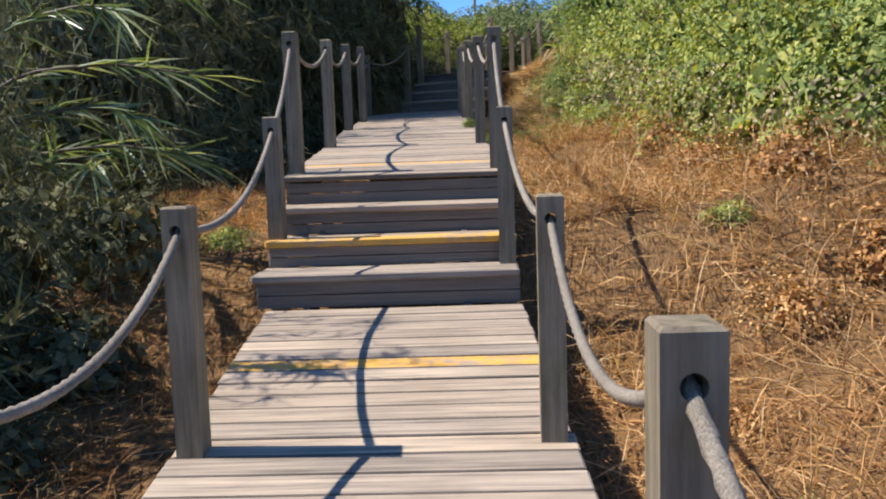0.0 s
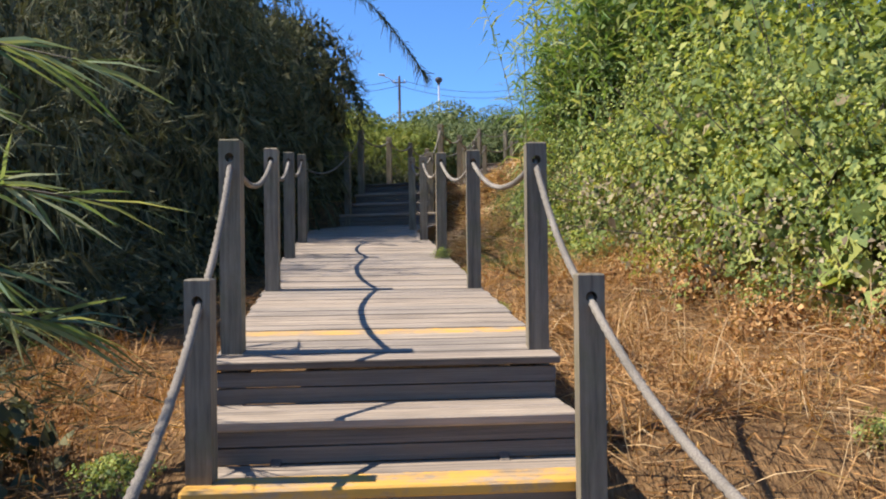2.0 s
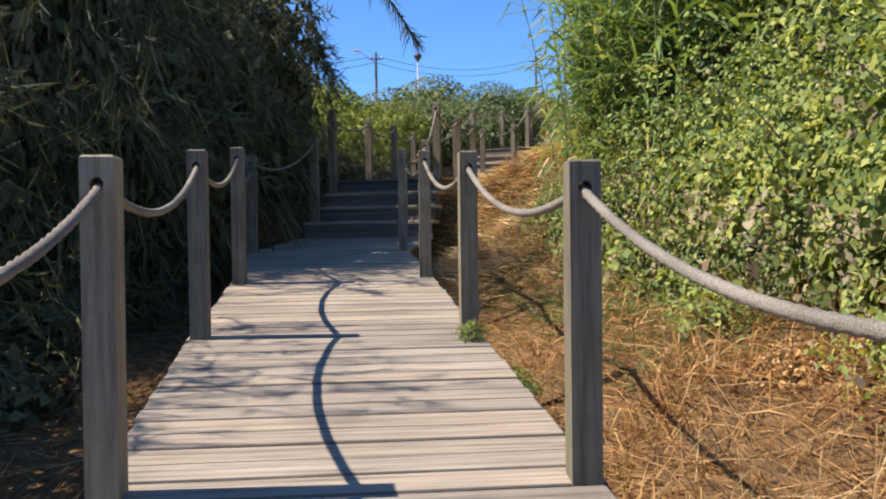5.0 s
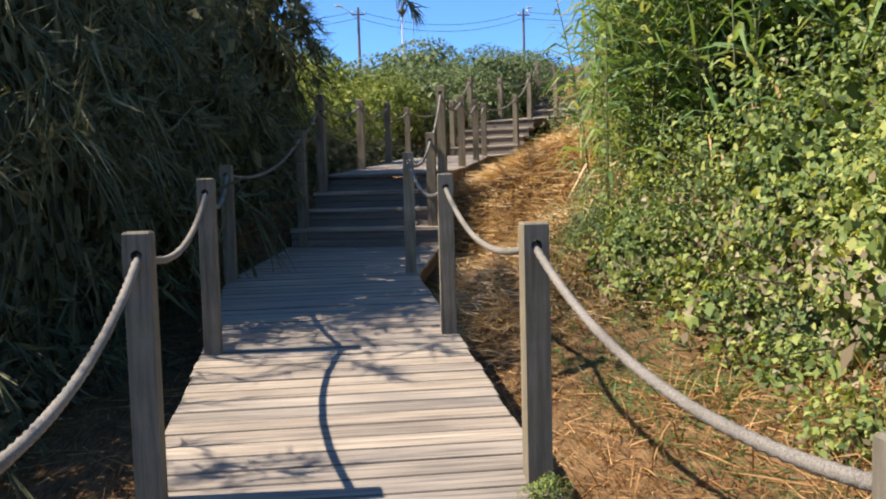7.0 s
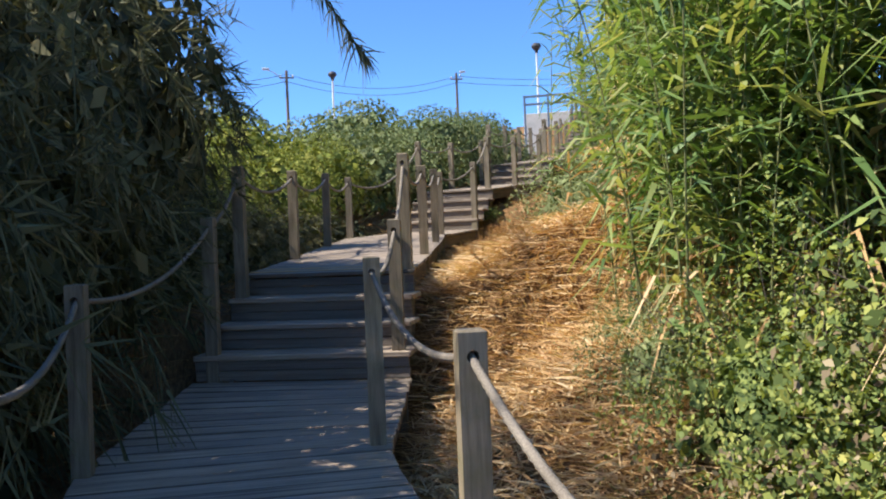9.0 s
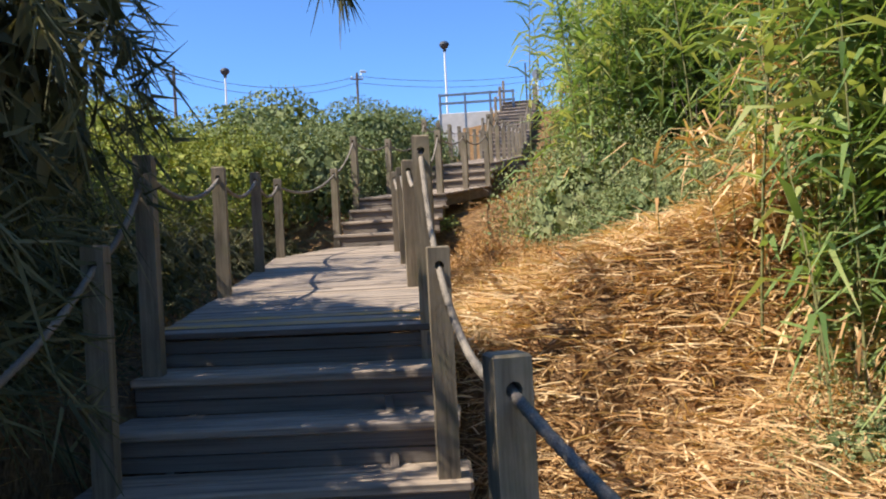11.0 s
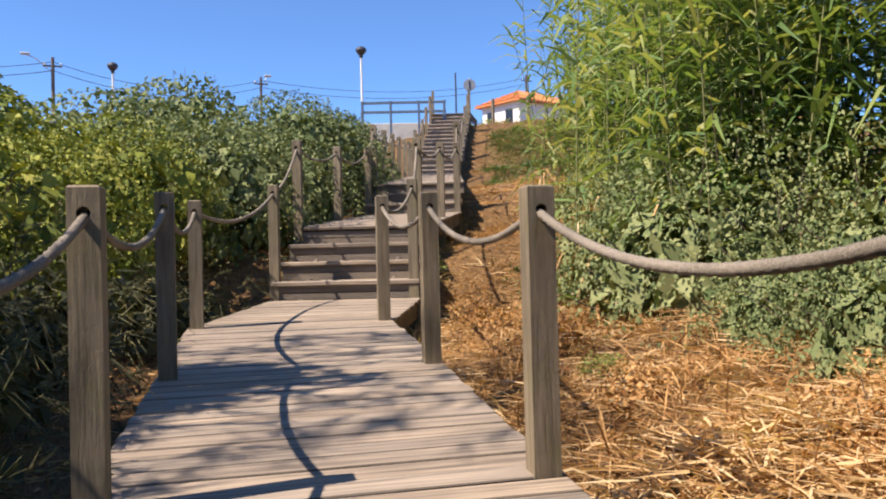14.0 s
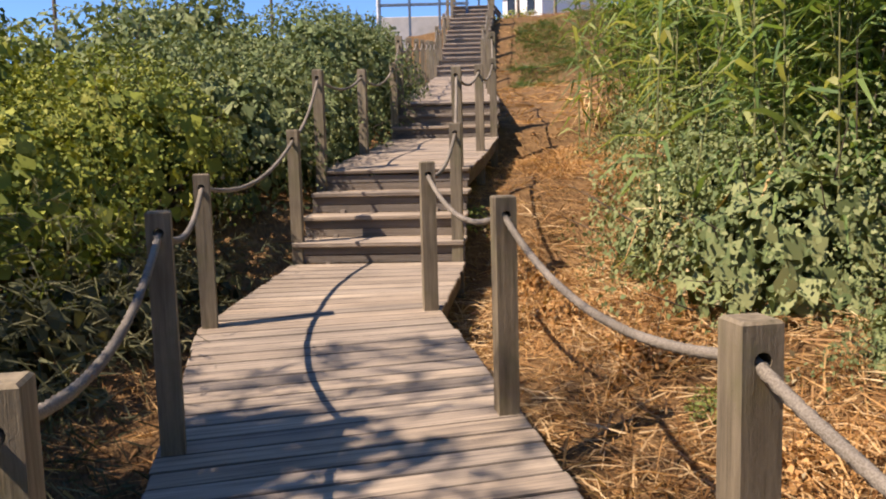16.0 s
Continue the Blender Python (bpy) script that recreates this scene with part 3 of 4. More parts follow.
def blades(p, axis, side, length, width, droop, seg=3):
    """Long narrow leaves that arch over: seg quads each."""
    t = np.linspace(0, 1, seg + 1)
    shape = np.array([0.7, 1.0, 0.75, 0.05]) if seg == 3 else np.interp(t, [0, 0.3, 0.7, 1], [0.8, 1, 0.7, 0.1])
    l = length[:, None, None]
    mid = p[:, None] + axis[:, None] * l * t[None, :, None]
    mid = mid + np.array([0, 0, -1.0])[None, None] * (droop[:, None, None] * l * (t ** 2)[None, :, None])
    off = side[:, None] * (width[:, None, None] * 0.5 * shape[None, :, None])
    V = np.stack([mid - off, mid + off], 2).reshape(-1, 3)
    k = seg + 1
    base = np.arange(len(p))[:, None] * k * 2
    i = np.arange(seg)[None] * 2
    F = np.stack([base + i, base + i + 1, base + i + 3, base + i + 2], -1).reshape(-1, 4)
    return V, F


def lumpy(rng, d, count=40, amount=0.35, peaks=(10, 24, 50)):
    """An uneven outline: factor on the radius for directions d."""
    c = unit(rng.normal(size=(count, 3)))
    r = np.zeros(len(d))
    for k in c:
        r = np.maximum(r, rng.uniform(0.4, 1.0) * np.clip(d @ k, 0, 1) ** rng.choice(peaks))
    return 1.0 - amount * 0.38 + amount * r


def dome_points(rng, n, size, amount=0.35, thick=0.35, square=2, peaks=(10, 24, 50)):
    """Points in the outer shell of a lumpy dome; square: 2 round, 4 boxy with steep sides."""
    d = unit(rng.normal(size=(n, 3)))
    d[:, 2] = np.where(d[:, 2] < -0.15, -d[:, 2], d[:, 2])
    f = lumpy(rng, d, amount=amount, peaks=peaks) * (1 - thick * rng.random(n) ** 2)
    if square > 2:
        f = f / np.sum(np.abs(d) ** square, axis=1) ** (1 / square)
    p = d * f[:, None] * np.array(size)
    return p, unit(d / np.array(size))


def limbs(rng, soup, size, count, mat, base_r=0.03, start=(0, 0, -0.4)):
    for _ in range(count):
        d = unit(rng.normal(size=3) + np.array([0, 0, 1.2]))
        end = d * np.array(size) * rng.uniform(0.6, 0.85)
        t = np.linspace(0, 1, 7)[:, None]
        bend = rng.normal(size=3) * 0.08 * np.linalg.norm(size)
        P = np.array(start) * (1 - t) + end * t + bend * (t * (1 - t))
        soup.add(*tube(P, np.linspace(base_r, base_r * 0.2, 7), 5), mat)


def shrub_mesh(name, seed, size, n, leaf, mats, amount=0.4, thick=0.4, flat=0.6, square=2, dead=(0.2, 0.15), peaks=(10, 24, 50), core=0.64):
    rng = np.random.default_rng(seed)
    s = Soup()
    p, nrm = dome_points(rng, n, size, amount, thick, square, peaks)
    out = unit(nrm + np.array([0, 0, 0.5]) + rng.normal(size=p.shape) * flat)
    axis = unit(np.cross(out, rng.normal(size=p.shape)) + np.array([0, 0, -0.25]))
    side = unit(np.cross(out, axis))
    ln = leaf * rng.uniform(0.6, 1.3, n)
    wd = ln * rng.uniform(0.5, 0.75, n)
    dry = (p[:, 2] < size[2] * dead[0]) & (rng.random(n) < dead[1])
    for flag, mat in ((~dry, 0), (dry, 2)):
        s.add(*leaf_quads(p[flag], axis[flag], side[flag], ln[flag], wd[flag]), mat)
    k = min(900, n // 4)
    q, qn = dome_points(rng, k, np.array(size) * core, 0.2, 0.4, square)
    o = unit(qn + rng.normal(size=q.shape) * 0.5)
    ax = unit(np.cross(o, rng.normal(size=q.shape)))
    s.add(*leaf_quads(q, ax, unit(np.cross(o, ax)), np.full(k, min(0.18, 0.14 * size[0])), np.full(k, min(0.16, 0.12 * size[0]))), 0)
    limbs(rng, s, size, 7, 1, 0.022)
    m = n // 110
    q, qn = dome_points(rng, m, np.array(size) * 1.06, amount, 0.1)
    for a, b in zip(q[: m // 2], qn):
        t = np.linspace(0, 1, 4)[:, None]
        s.add(*tube(a * 0.75 + (a * 0.28) * t + rng.normal(size=3) * 0.06 * t, np.linspace(0.006, 0.002, 4), 3), 1)
    return s.mesh(name, mats)


def reed_mesh(name, seed, canes, tall, spread, leaf=0.5, mats=(), lean=(0, 0)):
    """A clump of tall canes with long arching leaves and dry leaves low down."""
    rng = np.random.default_rng(seed)
    s = Soup()
    for _ in range(canes):
        b = np.array([*(rng.normal(size=2) * spread), -0.3])
        h = tall * rng.uniform(0.6, 1.08)
        drift = np.array([*(rng.normal(size=2) * 0.10 + np.array(lean)), 0]) * h
        t = np.linspace(0, 1, 7)[:, None]
        P = b + np.array([0, 0, h]) * t + drift * t ** 1.8
        s.add(*tube(P, np.linspace(0.011, 0.003, 7), 3), 1)
        k = int(h / 0.058)
        tt = np.sort(rng.uniform(0.04, 1.0, k))
        p = np.stack([np.interp(tt, t[:, 0], P[:, c]) for c in range(3)], 1)
        az = np.arange(k) * 2.6 + rng.uniform(0, 6.3) + rng.normal(size=k) * 0.5
        up = rng.uniform(0.3, 1.3, k)
        axis = unit(np.stack([np.cos(az), np.sin(az), up], 1))
        side = unit(np.cross(axis, np.array([0, 0, 1.0])) + rng.normal(size=(k, 3)) * 0.25)
        ln = leaf * rng.uniform(0.55, 1.3, k)
        dead = (tt < 0.3) & (rng.random(k) < 0.5)
        droop = np.where(dead, rng.uniform(1.0, 1.7, k), rng.uniform(0.3, 1.05, k))
        wd = rng.uniform(0.026, 0.05, k)
        for flag, mat in ((~dead, 0), (dead, 2)):
            if flag.any():
                s.add(*blades(p[flag], axis[flag], side[flag], ln[flag], wd[flag] * (1 if mat == 0 else 0.6), droop[flag], 2), mat)
    return s.mesh(name, mats)


def spray_mesh(name, seed, size, sprays, leaf, width, mats, hang=0.6, amount=0.45, inner=1200, per=16, limb=14, fan=0.36, square=2, reach=0.45, core=(0.26, 0.15), seg=1, core_at=0.7):
    """A crown of leafy sprays: each a twig tip with narrow leaves that point along it, over a denser dark inside."""
    rng = np.random.default_rng(seed)
    s = Soup()
    p, nrm = dome_points(rng, sprays, size, amount, 0.45, square)
    d = unit(nrm * 0.75 + rng.normal(size=p.shape) * 0.4 + np.array([0, 0, 0.1]))
    t = rng.random((sprays, per))
    pp = (p[:, None] + d[:, None] * (t * reach)[..., None] + np.array([0, 0, -0.18]) * (t ** 2)[..., None]).reshape(-1, 3)
    k = len(pp)
    dd = np.repeat(d, per, 0)
    axis = unit(dd * 0.9 + rng.normal(size=(k, 3)) * fan)
    side = unit(np.cross(axis, rng.normal(size=(k, 3))))
    ln = leaf * rng.uniform(0.6, 1.3, k)
    s.add(*blades(pp, axis, side, ln, width * rng.uniform(0.7, 1.3, k), rng.uniform(0.1, 1.0, k) * hang, seg), 0)
    q, qn = dome_points(rng, inner, np.array(size) * core_at, 0.2, 0.5, square)
    o = unit(qn + rng.normal(size=q.shape) * 0.5)
    ax = unit(np.cross(o, rng.normal(size=q.shape)))
    s.add(*leaf_quads(q, ax, unit(np.cross(o, ax)), np.full(inner, core[0]), np.full(inner, core[1])), 0)
    limbs(rng, s, size, limb, 1, 0.05, (0, 0, -1.8 if size[2] > 2 else -0.8))
    return s.mesh(name, mats)


def bough(name, pts, seed, count, leaf, width, mats, label, spread=0.5, droop=1.0):
    """A single branch along pts with narrow leaves."""
    rng = np.random.default_rng(seed)
    s = Soup()
    P = np.asarray(pts, float)
    tt = np.linspace(0, 1, 14)
    key = np.linspace(0, 1, len(P))
    C = np.stack([np.interp(tt, key, P[:, c]) for c in range(3)], 1)
    C[1:-1] = (C[:-2] + C[1:-1] * 2 + C[2:]) / 4
    s.add(*tube(C, np.linspace(0.02, 0.004, 14), 5), 1)
    t = rng.uniform(0.1, 1, count) ** 0.7
    p = np.stack([np.interp(t, tt, C[:, c]) for c in range(3)], 1)
    g = unit(np.gradient(C, axis=0))
    d = np.stack([np.interp(t, tt, g[:, c]) for c in range(3)], 1)
    axis = unit(d + rng.normal(size=p.shape) * spread)
    side = unit(np.cross(axis, rng.normal(size=p.shape)))
    s.add(*blades(p, axis, side, leaf * rng.uniform(0.5, 1.3, count), width * rng.uniform(0.7, 1.3, count), rng.uniform(0.2, 1.0, count) * droop, 2), 0)
    return tagged(new(name, s.mesh(name, mats)), label, "branch")


def litter(name, n, area, length, width, mats, tilt, seed, keep=None, lift=0.02, clump=0.0, seg=1):
    """Loose dry blades over the ground inside area (x0, x1 from the middle line, y0, y1)."""
    rng = np.random.default_rng(seed)
    u0, u1, y0, y1 = area
    y = rng.uniform(y0, y1, n)
    u = u0 + (u1 - u0) * rng.random(n) ** 1.1
    if clump:
        cy, cu = rng.uniform(y0, y1, n // 40 + 1), rng.uniform(u0, u1, n // 40 + 1)
        i = rng.integers(0, len(cy), n)
        sel = rng.random(n) < clump
        y = np.where(sel, cy[i] + rng.normal(size=n) * 0.12, y)
        u = np.where(sel, cu[i] + rng.normal(size=n) * 0.12, u)
    x = line_x(y) + u
    ok = np.abs(x - line_x(y)) > 0.86
    if keep is not None:
        ok &= keep(x, y)
    x, y = x[ok], y[ok]
    k = len(x)
    z = ground_z(x, y) + lift * rng.random(k)
    az = rng.uniform(0, 2 * np.pi, k)
    el = np.abs(rng.normal(size=k)) * tilt
    axis = np.stack([np.cos(az) * np.cos(el), np.sin(az) * np.cos(el), np.sin(el)], 1)
    side = unit(np.cross(axis, np.array([0, 0, 1.0])) + rng.normal(size=(k, 3)) * 0.5)
    ln = length * rng.uniform(0.5, 1.4, k)
    V, F = blades(np.stack([x, y, z], 1), axis, side, ln, width * rng.uniform(0.6, 1.4, k), np.sin(el) * rng.uniform(0.3, 0.9, k), seg)
    return new(name, mesh_from(name, V, F, mats))

BRAMBLE = [shrub_mesh("bramble", 11 + i, (1.4, 1.35, 1.65), 9000, 0.05, [MAT_BRAMBLE, MAT_TWIG, MAT_DRY_LEAF], 0.75, 0.5, 0.7, 2, (0.32, 0.5)) for i in range(4)]
FAR_BRAMBLE = [shrub_mesh("far_bramble", 15 + i, (1.4, 1.35, 1.65), 4600, 0.075, [MAT_BRAMBLE, MAT_TWIG, MAT_DRY_LEAF], 0.75, 0.5, 0.7, 2, (0.32, 0.5)) for i in range(2)]
LOW_BRAMBLE = [shrub_mesh("low_bramble", 21 + i, (0.55, 0.5, 0.45), 900, 0.06, [MAT_BRAMBLE, MAT_TWIG, MAT_DRY_LEAF], 0.6, 0.5, 0.7, 2, (0.5, 0.25)) for i in range(2)]
DRY_BUSH = [shrub_mesh("dry_bush", 27 + i, (0.55, 0.5, 0.42), 1300, 0.038, [MAT_BROWN_STRAW, MAT_TWIG, MAT_DRY_LEAF], 0.8, 0.7, 0.9, 2, (0.7, 0.2)) for i in range(2)]
GREY = [shrub_mesh("grey_shrub", 31 + i, (1.2, 1.15, 1.15), 6200, 0.038, [MAT_GREY_LEAF, MAT_TWIG, MAT_DRY_LEAF], 0.6, 0.5, 0.7) for i in range(3)]
ROUND = dict(amount=0.2, thick=0.3, flat=0.75, square=2.6, peaks=(5, 9, 16), core=0.82)
OLIVE = [shrub_mesh("olive_shrub", 51 + i, (1.2, 1.15, 1.15), 8200, 0.04, [MAT_OLIVE_LEAF, MAT_TWIG, MAT_DRY_LEAF], **ROUND) for i in range(2)]
HEDGE = [shrub_mesh("grey_hedge", 41 + i, (1.2, 1.15, 1.15), 6200, 0.05, [MAT_GREY_LEAF, MAT_TWIG, MAT_DRY_LEAF], **ROUND) for i in range(2)]
FAR_HEDGE = [shrub_mesh("far_hedge", 45 + i, (1.2, 1.15, 1.15), 3600, 0.072, [m, MAT_TWIG, MAT_DRY_LEAF], **ROUND) for i, m in enumerate((MAT_OLIVE_LEAF, MAT_GREY_LEAF))]
REED = [reed_mesh("reed_clump", 71 + i, 38, 3.4, 0.4, 0.47, [MAT_REED_LEAF, MAT_CANE, MAT_STRAW]) for i in range(3)]
DEAD_REED = [reed_mesh("dead_reed_clump", 81, 22, 2.4, 0.4, 0.5, [MAT_STRAW, MAT_CANE, MAT_BROWN_STRAW])]
DARK = [spray_mesh("dark_tree", 91 + i, (1.9, 1.9, 2.3), 330, 0.19, 0.018, [MAT_DARK_LEAF, MAT_TWIG], 0.9, 0.4, 2800, 18, core=(0.15, 0.07)) for i in range(3)]
DARK_BACK = [spray_mesh("dark_tree_back", 97, (1.9, 1.9, 2.3), 170, 0.28, 0.03, [MAT_DARK_LEAF, MAT_TWIG], 0.8, 0.5, 1000, 10)]
TALL = [spray_mesh("tall_dark_tree", 95 + i, (1.2, 1.2, 3.4), 400, 0.19, 0.018, [MAT_DARK_LEAF, MAT_TWIG], 0.9, 0.4, 5200, 18, 14, 0.36, 3, 0.35, (0.17, 0.08)) for i in range(2)]
UNDER = [spray_mesh("undergrowth", 101 + i, (0.9, 0.8, 0.95), 130, 0.13, 0.012, [MAT_DARK_LEAF, MAT_TWIG], 0.8, 0.5, 500, 14, 6, 0.36, 3, core=(0.15, 0.1)) for i in range(2)]
OVER = [spray_mesh("overhanging_crown", 131 + i, (1.3, 1.25, 1.3), 460, 0.17, 0.016, [MAT_DARK_LEAF, MAT_TWIG], 0.9, 0.25, 3600, 16, 10, 0.4, 3.5, 0.22, (0.16, 0.08), core_at=0.86) for i in range(2)]


def plant(name, meshes, x, y, scale, i, label, category, group, sink=0.25, tall=1.0):
    rnd = random.Random(i * 31 + int(x * 10) + int(y * 10))
    ob = new(name, meshes[i % len(meshes)])
    ob.matrix_basis = Matrix.Translation((x, y, float(ground_z(x, y)) - sink)) @ Matrix.Rotation(rnd.uniform(0, 6.28), 4, "Z") @ Matrix.Diagonal((scale, scale, scale * tall, 1))
    return tagged(ob, label, category, group)


# brambles on the bank beside the first and second ramp
for i, (x, y, s) in enumerate([(4.4, 5.2, 0.85), (3.75, 6.4, 0.95), (3.5, 7.8, 1.0), (3.45, 9.2, 1.05), (3.35, 10.5, 1.0), (3.3, 11.7, 0.95), (2.35, 12.5, 0.6)]):
    plant("bramble_bush", BRAMBLE, x, y, s, i, "sunlit green bramble bush on the dry bank", "bush", "brambles on the bank", tall=1.15)
for i, (x, y, s) in enumerate([(5.3, 6.2, 1.35), (5.1, 8.4, 1.6), (5.0, 10.6, 1.6), (5.0, 12.6, 1.5), (6.9, 7.2, 1.9)]):
    plant("bramble_bush", FAR_BRAMBLE, x, y, s, i, "tall green bramble bush higher on the bank", "bush", "brambles on the bank", tall=1.15)
for i, (x, y, s) in enumerate([(2.4, 10.6, 0.9), (2.3, 12.2, 1.0), (2.2, 9.7, 0.7), (2.7, 8.5, 0.9), (2.9, 7.0, 0.8), (2.5, 11.4, 1.2)]):
    plant("low_bramble", LOW_BRAMBLE, x, y, s, i + 1, "low green bramble growing out of dry straw", "bush", "low brambles", sink=0.12)
for i, (x, y, s) in enumerate([(3.2, 4.3, 1.1), (2.9, 5.4, 0.9), (3.7, 3.4, 1.1), (2.6, 6.6, 0.8), (3.3, 2.5, 0.9), (2.5, 4.2, 0.7), (2.6, 7.8, 0.8), (4.2, 4.2, 1.2), (2.1, 5.6, 0.55), (1.9, 3.3, 0.5), (2.2, 8.8, 0.6),
                               (2.7, 17.7, 0.55), (2.9, 19.2, 0.6), (3.3, 20.6, 0.7), (3.5, 21.8, 0.7), (4.0, 22.9, 0.75), (3.3, 18.0, 0.55)]):
    plant("dry_bush", DRY_BUSH, x, y, s, i, "low dead brown bush tangled in dry grass", "bush", "dry bushes", sink=0.06)
for i, (x, y, s) in enumerate([(3.9, 24.2, 0.6), (3.2, 19.9, 0.4), (2.3, 4.9, 0.35), (1.9, 2.4, 0.3)]):
    plant("low_bramble", LOW_BRAMBLE, x, y, s, i, "small green weed among dry grass", "weed", "weeds on the slope", sink=0.04)
# reeds on the bank
for i, (x, y, s) in enumerate([(3.9, 12.0, 1.2), (2.95, 13.6, 0.95), (3.0, 14.6, 0.95), (3.6, 15.2, 1.1), (3.7, 13.2, 1.2), (4.4, 15.7, 1.15), (4.9, 17.1, 1.05), (5.9, 18.2, 1.2), (5.5, 16.6, 1.3), (5.9, 20.3, 1.25),
                               (5.5, 21.3, 1.2), (6.2, 19.0, 1.35), (6.3, 22.2, 1.2), (7.0, 21.2, 1.4), (6.9, 23.8, 1.2), (7.8, 23.0, 1.4), (5.0, 14.4, 1.5), (7.7, 25.3, 1.2), (8.4, 27.0, 1.25), (9.2, 25.8, 1.3), (10.0, 28.0, 1.35)]):
    plant("reed_clump", REED, x, y, s, i, "tall green reeds with dry lower leaves", "reeds", "reeds on the bank")
for i, (x, y, s) in enumerate([(5.1, 20.4, 0.9), (5.6, 21.8, 1.0), (6.2, 23.2, 0.95), (4.6, 18.8, 0.8), (4.1, 17.3, 0.6), (4.7, 20.7, 1.05), (5.3, 22.2, 1.05), (2.75, 12.9, 0.5), (2.7, 11.0, 0.5), (6.9, 24.9, 0.85), (2.95, 9.9, 0.55), (3.8, 18.3, 0.62), (4.2, 19.4, 0.6), (2.2, 13.4, 0.48), (2.45, 14.4, 0.42)]):
    plant("grey_shrub", GREY, x, y, s, i, "grey-green leafy shrub below the reeds", "shrub", "shrubs on the bank", tall=1.2)
for i, (x, y, s) in enumerate([(3.3, 16.0, 0.72)]):
    plant("dead_reed_clump", DEAD_REED, x, y, s, i, "clump of dead straw-coloured reeds with hanging leaves", "reeds", "dead reeds on the bank")
# dark trees on the shaded side
for i, (x, y, s, h, lift) in enumerate([(-4.3, 7.6, 1.0, 1.1, 0), (-4.0, 9.9, 1.05, 1.45, 0.2), (-3.7, 8.9, 0.68, 2.55, 1.0), (-4.0, 11.4, 0.95, 1.8, 0.3), (-2.8, 13.8, 0.85, 2.9, 1.4), (-2.85, 12.9, 0.66, 3.2, 1.4), (-3.8, 13.0, 1.2, 2.1, 0.4), (-3.6, 13.6, 1.25, 1.8, 0.3), (-3.1, 15.2, 1.1, 1.6, 0.4), (-2.6, 14.4, 0.8, 1.4, 1.4),
                                        (-2.5, 17.3, 0.85, 1.4, 0.6), (-3.05, 3.5, 0.75, 2.3, 0), (-3.2, 4.3, 0.6, 2.0, 0), (-3.25, 2.3, 0.85, 1.75, 0), (-3.25, 0.8, 0.85, 1.8, 0), (-3.4, -1.0, 0.9, 1.8, 0),
                                        (-5.6, 12.5, 1.6, 1.6, 0.3), (-5.4, 15.0, 1.6, 1.5, 0.3), (-6.0, 9.0, 1.3, 0.95, 0), (-6.6, 5.6, 0.9, 0.9, 0),
                                        (-6.4, 2.6, 1.3, 1.1, 0), (-8.4, 6.5, 1.5, 1.0, 0), (-5.0, 18.4, 1.5, 1.4, 0.2)]):
    plant("dark_tree", DARK if (x > -4.9 and y > 3.2) else DARK_BACK, x, y, s, i, "dark dense tree with drooping narrow leaves in shade", "tree", "dark trees beside the boardwalk", sink=0.1 - lift, tall=h)
for i, (x, y, s, h, lift) in enumerate([(-3.25, 13.0, 1.15, 1.4, 0.1), (-3.4, 20.4, 1.1, 2.1, 0.1), (-4.3, 22.0, 1.1, 1.3, 0.1)]):
    plant("tall_dark_tree", TALL, x, y, s, i, "tall slender dark tree with drooping narrow leaves", "tree", "dark trees beside the boardwalk", sink=-lift, tall=h)
for i, (x, y, s, h, lift) in enumerate([(-1.8, 16.8, 1.0, 1.6, 1.45), (-2.35, 15.2, 1.05, 1.75, 1.4), (-2.2, 18.0, 1.0, 1.3, 0.9)]):
    plant("overhanging_tree", OVER, x, y, s, i, "dark leafy crown leaning towards the boardwalk posts", "tree", "dark trees beside the boardwalk", sink=-lift, tall=h)
for i, (u, y, s) in enumerate([(-2.1, 18.0, 1.05), (-2.1, 19.0, 1.1), (-2.1, 20.0, 1.05), (-2.1, 21.0, 1.0), (-2.05, 22.0, 0.95), (-1.9, 23.0, 0.85), (-1.85, 24.0, 0.8), (-2.1, 16.9, 0.9), (-2.3, 15.0, 0.9), (-2.3, 13.4, 0.9), (-2.3, 11.8, 0.9), (-2.2, 10.2, 0.85), (-2.3, 8.6, 0.8),
                               (-2.9, 5.6, 1.1), (-3.2, 4.7, 1.2), (-2.0, 4.2, 0.7), (-2.05, 5.2, 0.8), (-1.95, 3.0, 0.5), (-2.7, 3.2, 0.8), (-2.5, 1.4, 0.75)]):
    plant("undergrowth", UNDER, float(line_x(y)) + u, y, s, i, "dark shaded undergrowth beside the boardwalk", "bush", "shaded undergrowth", sink=0.1, tall=1.15 if y > 17.5 else 1.0)
bough("frond_bough", [(-3.6, 3.5, 2.3), (-2.8, 3.3, 2.75), (-2.1, 3.15, 2.65), (-1.55, 3.05, 2.3)], 8, 150, 0.3, 0.018, [MAT_FROND_LEAF, MAT_TWIG], "sunlit spray of narrow pointed leaves")
for tip, seed in (((-1.3, 5.3, 2.6), 21), ((-1.2, 5.4, 1.95), 22), ((-1.3, 5.3, 1.38), 23), ((-1.55, 4.7, 2.3), 24), ((-1.6, 5.0, 1.65), 25), ((-1.75, 4.5, 1.3), 26)):
    x, y, z = tip
    bough("frond_bough", [(-3.1, 5.1, z - 0.35), (-2.5, 5.15, z + 0.06), (-1.9, (y + 5.2) / 2, z + 0.12), tip], seed, 48, 0.42, 0.022, [MAT_FROND_LEAF, MAT_TWIG], "sunlit spray of narrow pointed leaves", 0.36, 0.35)
